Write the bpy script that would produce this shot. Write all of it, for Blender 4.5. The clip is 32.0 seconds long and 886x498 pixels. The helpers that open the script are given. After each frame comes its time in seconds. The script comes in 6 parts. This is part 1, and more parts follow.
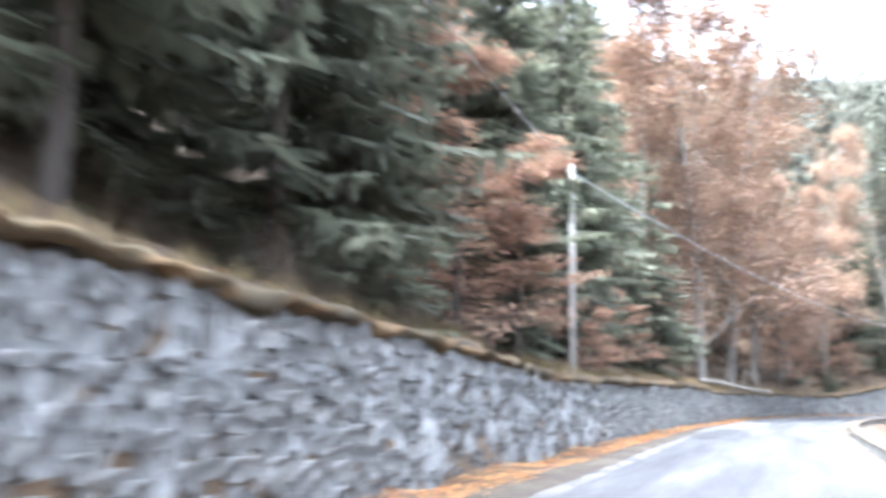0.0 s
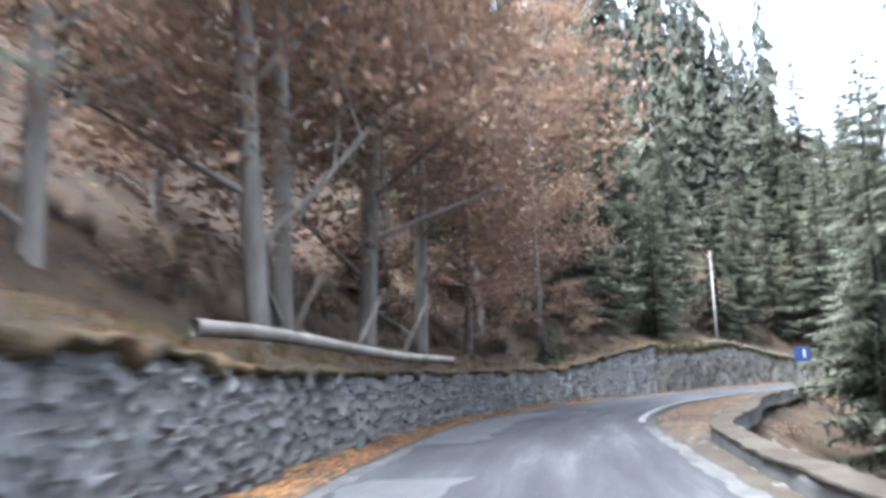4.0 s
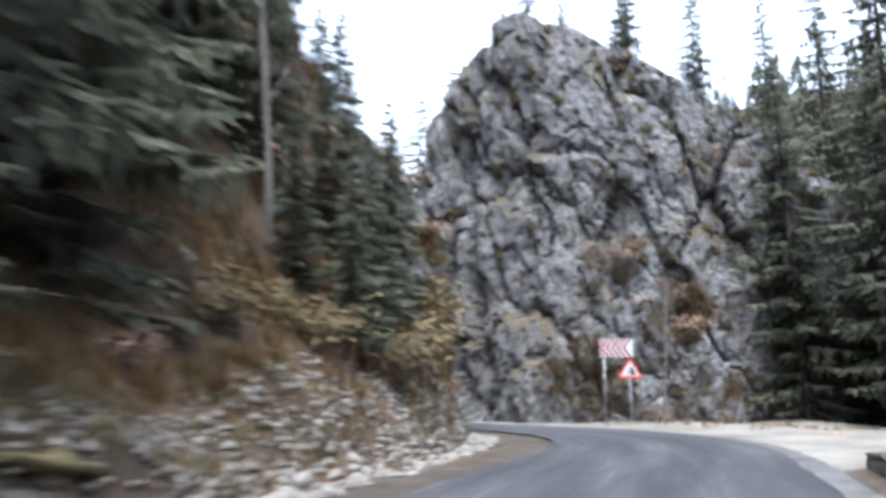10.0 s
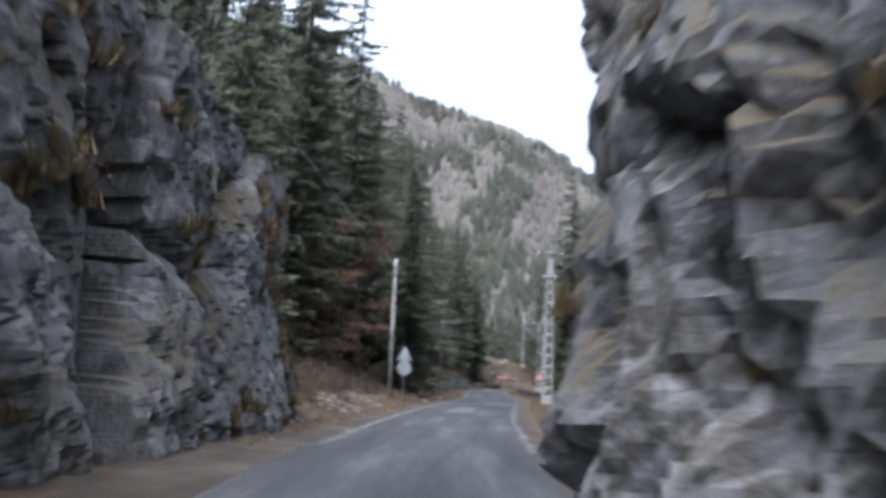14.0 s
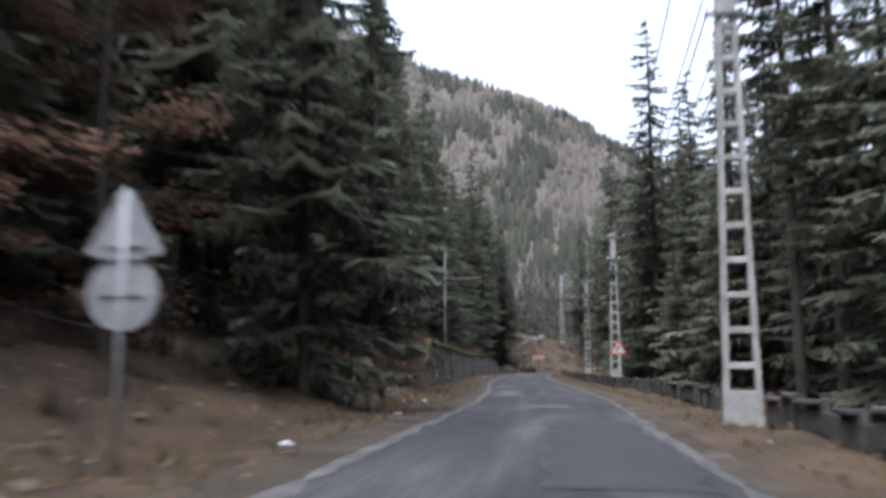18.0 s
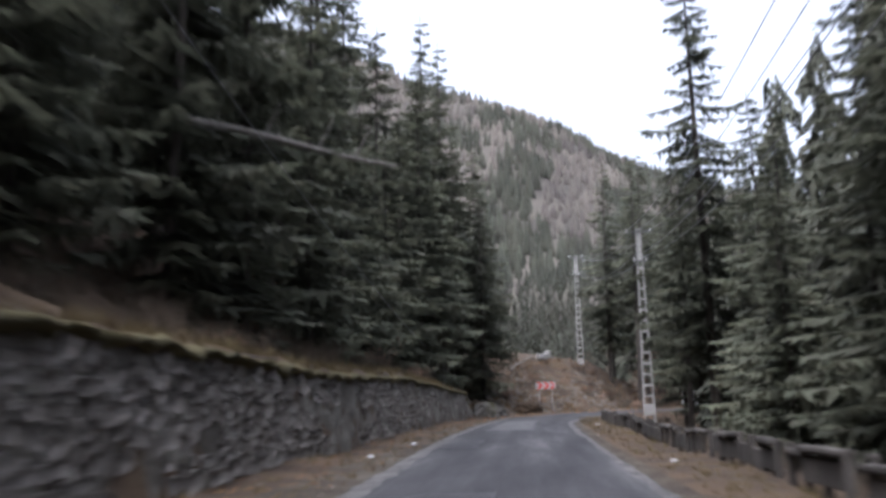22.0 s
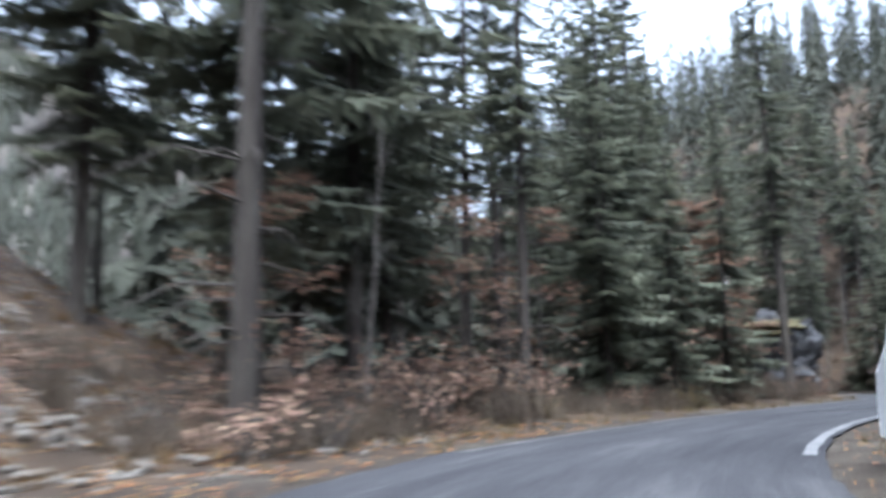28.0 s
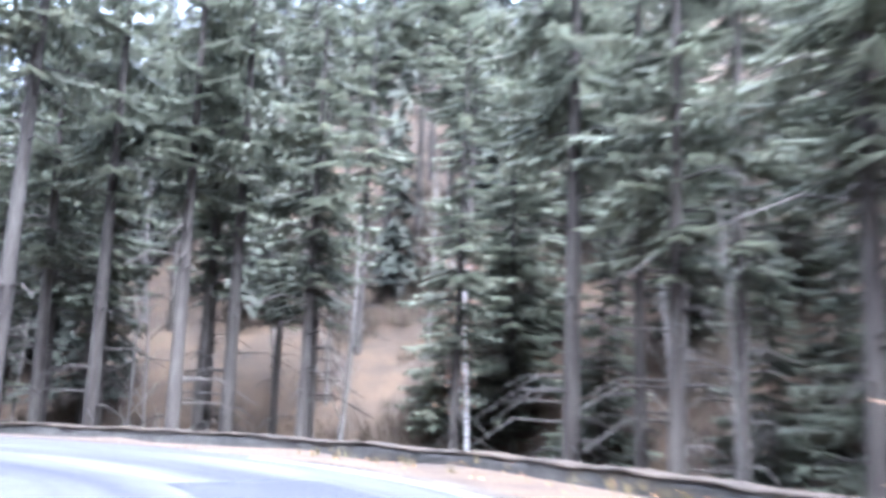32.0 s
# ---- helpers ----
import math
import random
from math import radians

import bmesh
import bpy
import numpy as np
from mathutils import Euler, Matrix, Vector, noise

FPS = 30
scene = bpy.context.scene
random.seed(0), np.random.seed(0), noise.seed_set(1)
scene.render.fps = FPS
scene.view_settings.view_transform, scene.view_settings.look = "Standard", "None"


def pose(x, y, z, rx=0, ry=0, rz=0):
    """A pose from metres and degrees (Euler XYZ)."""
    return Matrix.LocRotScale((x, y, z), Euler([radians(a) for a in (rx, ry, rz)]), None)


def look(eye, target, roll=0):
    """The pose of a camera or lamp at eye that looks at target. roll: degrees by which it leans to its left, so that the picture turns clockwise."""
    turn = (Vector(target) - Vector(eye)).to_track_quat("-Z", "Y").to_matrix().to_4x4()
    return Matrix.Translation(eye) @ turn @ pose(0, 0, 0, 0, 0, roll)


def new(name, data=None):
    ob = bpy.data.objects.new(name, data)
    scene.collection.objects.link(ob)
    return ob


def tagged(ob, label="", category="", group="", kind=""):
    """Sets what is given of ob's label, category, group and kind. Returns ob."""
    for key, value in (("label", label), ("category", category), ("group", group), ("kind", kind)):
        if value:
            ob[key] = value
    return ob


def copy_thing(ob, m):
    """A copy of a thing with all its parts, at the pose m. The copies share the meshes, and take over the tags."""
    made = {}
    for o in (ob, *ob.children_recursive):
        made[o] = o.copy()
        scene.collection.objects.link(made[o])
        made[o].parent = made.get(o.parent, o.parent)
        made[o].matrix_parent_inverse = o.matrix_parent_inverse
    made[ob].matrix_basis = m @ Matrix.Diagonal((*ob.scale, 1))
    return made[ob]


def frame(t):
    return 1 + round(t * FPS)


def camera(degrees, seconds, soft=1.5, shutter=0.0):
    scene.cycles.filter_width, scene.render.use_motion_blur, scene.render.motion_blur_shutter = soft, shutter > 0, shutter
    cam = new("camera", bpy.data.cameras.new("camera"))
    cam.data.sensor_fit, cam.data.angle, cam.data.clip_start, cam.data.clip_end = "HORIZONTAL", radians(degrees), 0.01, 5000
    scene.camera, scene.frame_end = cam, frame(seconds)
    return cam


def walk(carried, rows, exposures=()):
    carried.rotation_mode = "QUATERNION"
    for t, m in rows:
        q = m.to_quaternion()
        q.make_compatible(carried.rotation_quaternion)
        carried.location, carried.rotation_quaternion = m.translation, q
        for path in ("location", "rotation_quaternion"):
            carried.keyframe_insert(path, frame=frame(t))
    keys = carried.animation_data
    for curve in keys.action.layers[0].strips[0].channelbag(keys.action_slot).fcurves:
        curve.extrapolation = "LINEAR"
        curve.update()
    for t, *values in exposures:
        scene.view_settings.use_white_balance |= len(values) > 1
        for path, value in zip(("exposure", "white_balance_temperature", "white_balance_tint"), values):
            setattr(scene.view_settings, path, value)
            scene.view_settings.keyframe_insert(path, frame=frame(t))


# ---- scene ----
SOFT = 3.3
EXPO = [(0, 4.7, 5540, 9), (1, 3.9, 5540, 9), (3.5, 3.6, 5540, 9), (6, 4.0, 5060, 5), (7, 3.5, 5280, 7), (8, 3.25, 5480, 9), (9, 2.75, 5560, 10), (11, 2.45, 5460, 10), (13, 2.25, 5470, 10), (16, 1.9, 5620, 12), (22, 1.8, 5740, 16), (23, 1.8, 5760, 18), (24, 2.35, 5680, 18), (27, 2.4, 5580, 12), (28, 2.5, 5300, 9), (29, 3.3, 5560, 11), (30, 3.6, 5580, 13), (31, 3.85, 5400, 12), (32, 4.4, 4980, 15)]
cam = camera(53.8, 32.0, soft=SOFT, shutter=0.7)
# seconds, x, y, z, yaw, pitch, roll
PATH = [
    (0, 0.32, -1.16, 1.46, 0.82, 9.15, 1.21),
    (0.5, 1.34, 3.38, 1.33, -7.18, 9.72, 0.45),
    (1, 2.75, 7.42, 1.27, -12.63, 8.95, 0.67),
    (1.5, 4.35, 11.62, 1.26, -14.90, 8.64, 0.23),
    (2, 6.02, 15.86, 1.22, -15.83, 8.90, -0.45),
    (2.5, 7.73, 20.23, 1.18, -16.47, 9.12, -0.58),
    (3, 9.40, 24.83, 1.18, -17.02, 9.21, -1.70),
    (3.5, 11.26, 29.94, 1.28, -18.19, 8.73, -2.45),
    (5.5, 23.46, 55.86, 1.48, -26.64, 8.43, -1.60),
    (6, 27.22, 61.81, 1.46, -31.92, 8.82, -2.55),
    (6.5, 30.84, 65.64, 1.38, -35.93, 8.86, -2.25),
    (7, 35.00, 69.51, 1.31, -40.05, 8.84, -1.99),
    (7.5, 39.71, 73.61, 1.21, -43.92, 8.68, -2.27),
    (8, 44.64, 77.28, 1.11, -47.55, 8.64, -1.84),
    (8.5, 49.70, 80.59, 1.08, -51.56, 8.64, -1.97),
    (9, 54.66, 83.30, 1.07, -55.61, 8.86, -1.88),
    (9.5, 59.50, 85.47, 1.08, -59.78, 9.70, -1.19),
    (10, 64.30, 87.10, 1.16, -64.04, 9.63, -0.43),
    (10.5, 69.28, 88.34, 1.27, -68.51, 8.96, -0.03),
    (11, 74.58, 89.09, 1.40, -70.99, 8.36, 0.38),
    (11.5, 79.56, 89.98, 1.38, -71.16, 9.07, 0.80),
    (12, 84.02, 91.06, 1.33, -67.88, 9.06, 2.07),
    (12.5, 87.86, 92.42, 1.32, -62.10, 8.65, 2.38),
    (13, 91.13, 94.23, 1.31, -51.61, 9.27, 3.03),
    (13.5, 93.56, 96.56, 1.30, -40.75, 9.30, 2.79),
    (15.5, 102.73, 110.65, 1.47, -29.86, 7.99, 2.28),
    (16, 105.73, 114.58, 1.45, -31.65, 8.15, 2.12),
    (16.5, 109.19, 118.82, 1.40, -32.83, 7.81, 1.94),
    (17, 112.88, 123.23, 1.33, -33.24, 8.00, 0.97),
    (17.5, 116.71, 127.83, 1.25, -33.07, 8.05, -0.11),
    (18, 120.81, 132.80, 1.15, -32.94, 7.63, -0.07),
    (18.5, 125.41, 138.26, 1.05, -32.93, 8.43, -0.52),
    (19, 130.02, 143.76, 1.02, -32.83, 8.76, -0.62),
    (19.5, 134.56, 149.08, 1.02, -32.62, 8.83, -0.28),
    (20, 139.00, 154.36, 1.03, -32.59, 9.13, -0.51),
    (20.5, 143.48, 159.76, 1.09, -32.64, 9.56, -2.08),
    (21, 147.91, 165.56, 1.25, -32.56, 9.83, -2.35),
    (21.5, 152.70, 172.49, 1.42, -33.01, 9.55, -1.29),
    (22, 157.67, 179.29, 1.41, -33.26, 9.84, -1.47),
    (22.5, 163.01, 185.94, 1.24, -33.07, 9.24, -0.19),
    (23, 168.48, 192.80, 1.23, -32.82, 8.86, -1.19),
    (23.5, 173.09, 198.99, 1.37, -32.78, 8.16, -0.85),
    (24, 177.73, 204.46, 1.44, -31.78, 7.62, -1.26),
    (24.5, 181.74, 209.48, 1.38, -31.54, 8.20, -1.02),
    (26.5, 198.43, 228.89, 1.06, -41.85, 7.91, -0.31),
    (27, 202.96, 232.50, 1.07, -49.55, 7.81, -0.34),
    (27.5, 207.96, 235.00, 1.06, -58.55, 8.46, -1.08),
    (28.5, 219.43, 238.07, 1.16, -73.54, 9.23, -1.14),
    (29, 226.16, 239.57, 1.22, -84.44, 9.16, -1.03),
    (29.5, 233.10, 239.95, 1.25, -91.60, 9.49, -1.63),
    (30, 240.24, 238.54, 1.22, -95.66, 9.25, -0.66),
    (30.5, 247.26, 236.33, 1.12, -97.45, 9.14, -0.44),
    (31, 254.21, 234.42, 1.09, -97.33, 8.88, -0.62),
    (31.5, 260.91, 233.11, 1.05, -93.20, 8.70, -0.12),
    (32, 266.77, 232.47, 1.02, -85.07, 9.58, 1.90),
]
walk(cam, [(t, pose(x, y, z, 90, 0, yaw) @ pose(0, 0, 0, pitch, 0, 0) @ pose(0, 0, 0, 0, 0, roll)) for t, x, y, z, yaw, pitch, roll in PATH], EXPO)

# ---- world, sun and exposure ----
world = bpy.data.worlds.new("sky")
scene.world = world
world.use_nodes = True
wn = world.node_tree.nodes
sky = wn.new("ShaderNodeTexSky")
sky.sky_type = "NISHITA"
sky.sun_disc = False
sky.sun_elevation, sky.sun_rotation = radians(68), radians(250)
sky.air_density, sky.dust_density, sky.ozone_density = 1.0, 7.0, 1.0
overcast = wn.new("ShaderNodeHueSaturation")
overcast.inputs["Saturation"].default_value = 0.3
world.node_tree.links.new(sky.outputs[0], overcast.inputs["Color"])
world.node_tree.links.new(overcast.outputs[0], wn["Background"].inputs[0])
wn["Background"].inputs[1].default_value = 0.15
sun = new("sun", bpy.data.lights.new("sun", "SUN"))
sun.data.energy, sun.data.angle, sun.data.color = 0.5, radians(25), (1.0, 0.96, 0.9)
sun.matrix_world = look((0, 0, 0), (0.35, 0.13, -0.93))

# ---- materials ----


def mat(name, stops, scale=3.0, rough=0.85, bump=0.4, fine=25.0, vary=0.25, hue=0.0, spec=0.3, thin=0.0, stretch=(1, 1, 1), metal=0.0, holes=None, ledge=None, lane=False):
    """A worn, two-scale surface: broad patches by stops, fine grain, and a tint for each piece."""
    m = bpy.data.materials.new(name)
    m.use_nodes = True
    t = m.node_tree
    n, l = t.nodes, t.links
    b = n["Principled BSDF"]
    co = n.new("ShaderNodeTexCoord")
    mp = n.new("ShaderNodeMapping")
    mp.inputs["Scale"].default_value = stretch
    info = n.new("ShaderNodeObjectInfo")
    geo = n.new("ShaderNodeNewGeometry")
    shift = n.new("ShaderNodeVectorMath")
    l.new(co.outputs["UV" if lane else "Object"], mp.inputs[0])
    l.new(mp.outputs[0], shift.inputs[0])
    sc = n.new("ShaderNodeMath")
    sc.operation = "MULTIPLY"
    sc.inputs[1].default_value = 37.0
    l.new(info.outputs["Random"], sc.inputs[0])
    l.new(sc.outputs[0], shift.inputs[1])
    big, small = n.new("ShaderNodeTexNoise"), n.new("ShaderNodeTexNoise")
    for tex, s, d in ((big, scale, 5.0), (small, fine, 4.0)):
        tex.inputs["Scale"].default_value, tex.inputs["Detail"].default_value = s, d
        tex.inputs["Roughness"].default_value = 0.62
        l.new(shift.outputs[0], tex.inputs["Vector"])
    ramp = n.new("ShaderNodeValToRGB")
    while len(ramp.color_ramp.elements) < len(stops):
        ramp.color_ramp.elements.new(0.5)
    for e, (p, c) in zip(ramp.color_ramp.elements, stops):
        e.position, e.color = p, (*c, 1)
    l.new(big.outputs[0], ramp.inputs[0])
    hsv = n.new("ShaderNodeHueSaturation")
    add = n.new("ShaderNodeMath")
    add.operation = "ADD"
    isl = n.new("ShaderNodeMath")
    isl.operation = "ADD"
    l.new(info.outputs["Random"], isl.inputs[0])
    l.new(geo.outputs["Random Per Island"], isl.inputs[1])
    v = n.new("ShaderNodeMapRange")
    v.inputs["From Max"].default_value = 2.0
    v.inputs["To Min"].default_value, v.inputs["To Max"].default_value = 1 - vary - 0.25, 1 + vary - 0.25
    l.new(isl.outputs[0], v.inputs[0])
    half = n.new("ShaderNodeMath")
    half.operation = "MULTIPLY"
    half.inputs[1].default_value = 0.5
    l.new(small.outputs[0], half.inputs[0])
    l.new(v.outputs[0], add.inputs[0])
    l.new(half.outputs[0], add.inputs[1])
    l.new(add.outputs[0], hsv.inputs["Value"])
    if hue:
        hr = n.new("ShaderNodeMapRange")
        hr.inputs["To Min"].default_value, hr.inputs["To Max"].default_value = 0.5 - hue, 0.5 + hue
        l.new(geo.outputs["Random Per Island"], hr.inputs[0])
        l.new(hr.outputs[0], hsv.inputs["Hue"])
    l.new(ramp.outputs[0], hsv.inputs["Color"])
    l.new(hsv.outputs[0], b.inputs["Base Color"])
    b.inputs["Roughness"].default_value = rough
    b.inputs["Specular IOR Level"].default_value = spec
    b.inputs["Metallic"].default_value = metal
    if bump:
        bp = n.new("ShaderNodeBump")
        bp.inputs["Strength"].default_value, bp.inputs["Distance"].default_value = bump, 0.05
        mix = n.new("ShaderNodeMath")
        mix.operation = "ADD"
        l.new(big.outputs[0], mix.inputs[0])
        l.new(small.outputs[0], mix.inputs[1])
        l.new(mix.outputs[0], bp.inputs["Height"])
        l.new(bp.outputs[0], b.inputs["Normal"])
    if thin:
        tr = n.new("ShaderNodeBsdfTranslucent")
        mx = n.new("ShaderNodeMixShader")
        mx.inputs[0].default_value = thin
        l.new(hsv.outputs[0], tr.inputs[0])
        l.new(b.outputs[0], mx.inputs[1])
        l.new(tr.outputs[0], mx.inputs[2])
        l.new(mx.outputs[0], n["Material Output"].inputs["Surface"])
    if holes:
        gap, clear, over = n.new("ShaderNodeTexNoise"), n.new("ShaderNodeBsdfTransparent"), n.new("ShaderNodeMixShader")
        gap.inputs["Scale"].default_value, gap.inputs["Detail"].default_value = holes[0], 2.0
        cut = n.new("ShaderNodeMath")
        cut.operation = "GREATER_THAN"
        cut.inputs[1].default_value = holes[1]
        l.new(co.outputs["Object"], gap.inputs["Vector"])
        l.new(gap.outputs[0], cut.inputs[0])
        l.new(cut.outputs[0], over.inputs[0])
        l.new(n["Material Output"].inputs["Surface"].links[0].from_socket, over.inputs[1])
        l.new(clear.outputs[0], over.inputs[2])
        l.new(over.outputs[0], n["Material Output"].inputs["Surface"])
    if ledge:
        sep, rise, both = n.new("ShaderNodeSeparateXYZ"), n.new("ShaderNodeMapRange"), n.new("ShaderNodeMath")
        mixc = n.new("ShaderNodeMix")
        mixc.data_type = "RGBA"
        l.new(geo.outputs["True Normal"], sep.inputs[0])
        rise.inputs["From Min"].default_value, rise.inputs["From Max"].default_value = 0.12, 0.5
        l.new(sep.outputs["Z"], rise.inputs[0])
        both.operation = "MULTIPLY"
        l.new(rise.outputs[0], both.inputs[0])
        fade = n.new("ShaderNodeMapRange")
        fade.inputs["From Min"].default_value, fade.inputs["From Max"].default_value = 0.48, 0.6
        tex = n.new("ShaderNodeTexNoise")
        tex.inputs["Scale"].default_value = 0.35
        l.new(co.outputs["Object"], tex.inputs["Vector"])
        l.new(tex.outputs[0], fade.inputs[0])
        l.new(fade.outputs[0], both.inputs[1])
        l.new(both.outputs[0], mixc.inputs["Factor"])
        l.new(hsv.outputs[0], mixc.inputs["A"])
        mixc.inputs["B"].default_value = (*ledge, 1)
        l.new(mixc.outputs["Result"], b.inputs["Base Color"])
    return m


M_ASPHALT = mat("asphalt", [(0.3, (0.022, 0.022, 0.024)), (0.46, (0.033, 0.033, 0.035)), (0.56, (0.041, 0.041, 0.043)), (0.7, (0.072, 0.071, 0.071))], 0.9, 0.92, 0.2, 22, 0.12, spec=0.12, stretch=(1.2, 0.11, 1), lane=True)
M_PATCH = mat("asphalt_patch", [(0.3, (0.014, 0.014, 0.016)), (0.7, (0.024, 0.024, 0.025))], 1.2, 0.7, 0.3, 70, 0.1)
M_PALEPATCH = mat("pale_asphalt_patch", [(0.3, (0.04, 0.04, 0.041)), (0.7, (0.062, 0.062, 0.061))], 1.6, 0.8, 0.3, 50, 0.1)
M_LINE = mat("worn_white_line", [(0.35, (0.05, 0.05, 0.05)), (0.48, (0.105, 0.105, 0.104)), (0.7, (0.15, 0.149, 0.146))], 1.1, 0.75, 0.3, 40, 0.15)
M_CRUMBLE = mat("crumbled_edge", [(0.35, (0.034, 0.033, 0.032)), (0.5, (0.058, 0.056, 0.053)), (0.7, (0.092, 0.09, 0.086))], 1.4, 0.85, 0.4, 40, 0.15)
M_GROUND = mat("forest_floor", [(0.25, (0.013, 0.009, 0.006)), (0.45, (0.033, 0.022, 0.013)), (0.6, (0.052, 0.033, 0.018)), (0.8, (0.038, 0.031, 0.015))], 0.55, 0.95, 0.9, 9, 0.1)
M_VERGE = mat("earthy_verge", [(0.3, (0.019, 0.014, 0.009)), (0.48, (0.034, 0.026, 0.018)), (0.6, (0.047, 0.039, 0.028)), (0.75, (0.072, 0.063, 0.05))], 0.8, 0.95, 0.7, 30, 0.1)
M_MORTAR = mat("old_mortar", [(0.3, (0.061, 0.061, 0.061)), (0.5, (0.104, 0.104, 0.103)), (0.62, (0.147, 0.147, 0.144)), (0.78, (0.067, 0.067, 0.055))], 0.9, 0.95, 0.9, 9, 0.1)
M_STONE = mat("wall_stone", [(0.3, (0.074, 0.074, 0.074)), (0.5, (0.124, 0.122, 0.118)), (0.72, (0.191, 0.188, 0.183))], 1.6, 0.92, 0.7, 14, 0.22)
M_STONE2 = mat("dark_wall_stone", [(0.3, (0.055, 0.049, 0.043)), (0.5, (0.103, 0.094, 0.084)), (0.72, (0.186, 0.175, 0.161))], 1.8, 0.93, 0.7, 14, 0.35)
M_MORTAR2 = mat("dark_mossy_mortar", [(0.3, (0.045, 0.041, 0.033)), (0.5, (0.088, 0.079, 0.065)), (0.62, (0.128, 0.12, 0.103)), (0.78, (0.075, 0.074, 0.04))], 0.9, 0.95, 0.9, 9, 0.1)
M_ROCK = mat("limestone_cliff", [(0.3, (0.022, 0.022, 0.022)), (0.41, (0.062, 0.061, 0.060)), (0.49, (0.115, 0.114, 0.114)), (0.57, (0.062, 0.055, 0.048)), (0.65, (0.160, 0.157, 0.156)), (0.74, (0.290, 0.286, 0.284))], 0.9, 0.93, 1.0, 7.5, 0.12, stretch=(1, 1, 0.7), ledge=(0.060, 0.047, 0.028))
M_MORTAR3 = mat("brown_earthy_mortar", [(0.3, (0.018, 0.015, 0.012)), (0.5, (0.038, 0.032, 0.026)), (0.7, (0.062, 0.054, 0.044))], 1.2, 0.95, 0.9, 9, 0.1)
M_PARAPET = mat("dull_parapet_stone", [(0.3, (0.022, 0.021, 0.019)), (0.5, (0.043, 0.04, 0.036)), (0.7, (0.068, 0.063, 0.056))], 1.1, 0.95, 0.8, 12, 0.15)
M_OUTCROP = mat("grey_outcrop_rock", [(0.3, (0.012, 0.012, 0.012)), (0.45, (0.03, 0.03, 0.031)), (0.6, (0.055, 0.055, 0.057)), (0.75, (0.085, 0.085, 0.086))], 0.9, 0.93, 1.0, 7.0, 0.12)
M_COPING = mat("pale_coping", [(0.3, (0.1, 0.095, 0.085)), (0.55, (0.19, 0.182, 0.168)), (0.75, (0.27, 0.262, 0.248))], 2.2, 0.95, 0.6, 18, 0.25)
M_BOULDER = mat("mossy_boulder", [(0.35, (0.036, 0.033, 0.029)), (0.5, (0.078, 0.073, 0.066)), (0.65, (0.05, 0.047, 0.022))], 1.1, 0.95, 0.9, 9, 0.15)
M_LAYBY = mat("pale_gravel", [(0.3, (0.074, 0.065, 0.053)), (0.5, (0.125, 0.114, 0.095)), (0.7, (0.163, 0.152, 0.131))], 0.4, 0.95, 0.6, 30, 0.1)
M_MOSS = mat("moss_turf", [(0.3, (0.031, 0.029, 0.012)), (0.55, (0.073, 0.062, 0.028)), (0.75, (0.103, 0.084, 0.043))], 1.2, 1.0, 0.8, 20, 0.2)
M_TURF = mat("brown_leafy_turf", [(0.3, (0.02, 0.016, 0.009)), (0.5, (0.045, 0.033, 0.016)), (0.62, (0.085, 0.05, 0.022)), (0.75, (0.055, 0.048, 0.022))], 1.1, 1.0, 0.8, 20, 0.2)
# dark brown soil; also dims the bend parapet's coping against the sky light
M_SOIL_DIMCAP = mat("dark_damp_soil", [(0.3, (0.012, 0.009, 0.006)), (0.5, (0.024, 0.017, 0.011)), (0.7, (0.038, 0.027, 0.017))], 0.9, 0.95, 0.9, 12, 0.1)
M_RUST = mat("rust_brown_grass", [(0.3, (0.07, 0.042, 0.018)), (0.55, (0.14, 0.085, 0.036)), (0.8, (0.1, 0.08, 0.035))], 0.7, 0.95, 0.0, 9, 0.35, 0.02, thin=0.3)
M_BRUSH = mat("grey_brown_brush", [(0.3, (0.045, 0.035, 0.025)), (0.55, (0.085, 0.066, 0.047)), (0.75, (0.125, 0.1, 0.073))], 0.4, 0.9, 0.0, 5, 0.35, 0.015, thin=0.3)
M_GRASS = mat("dry_grass", [(0.3, (0.074, 0.052, 0.025)), (0.6, (0.118, 0.092, 0.045)), (0.8, (0.074, 0.073, 0.026))], 0.7, 0.95, 0.0, 9, 0.35, 0.02, thin=0.3)
M_LITTER = mat("leaf_litter", [(0.3, (0.176, 0.076, 0.024)), (0.55, (0.336, 0.160, 0.056)), (0.75, (0.256, 0.160, 0.080))], 1.0, 0.9, 0.0, 9, 0.4, 0.02, thin=0.2)
M_PALE = mat("pale_stone_chips", [(0.3, (0.095, 0.083, 0.067)), (0.6, (0.18, 0.165, 0.143)), (0.8, (0.26, 0.245, 0.222))], 2.0, 0.95, 0.4, 20, 0.4)
M_BARK = mat("spruce_bark", [(0.3, (0.027, 0.021, 0.018)), (0.6, (0.058, 0.05, 0.041)), (0.8, (0.082, 0.073, 0.064))], 2.5, 0.95, 0.9, 22, 0.2, stretch=(1, 1, 0.25))
M_BARK2 = mat("pale_bark", [(0.3, (0.074, 0.063, 0.053)), (0.6, (0.142, 0.131, 0.115)), (0.8, (0.21, 0.2, 0.184))], 2.5, 0.9, 0.6, 22, 0.2, stretch=(1, 1, 0.3))
M_BIRCH = mat("birch_bark", [(0.35, (0.1, 0.09, 0.08)), (0.45, (0.5, 0.48, 0.45)), (0.8, (0.62, 0.6, 0.57))], 3.0, 0.8, 0.4, 14, 0.1, stretch=(0.6, 0.6, 2.2))
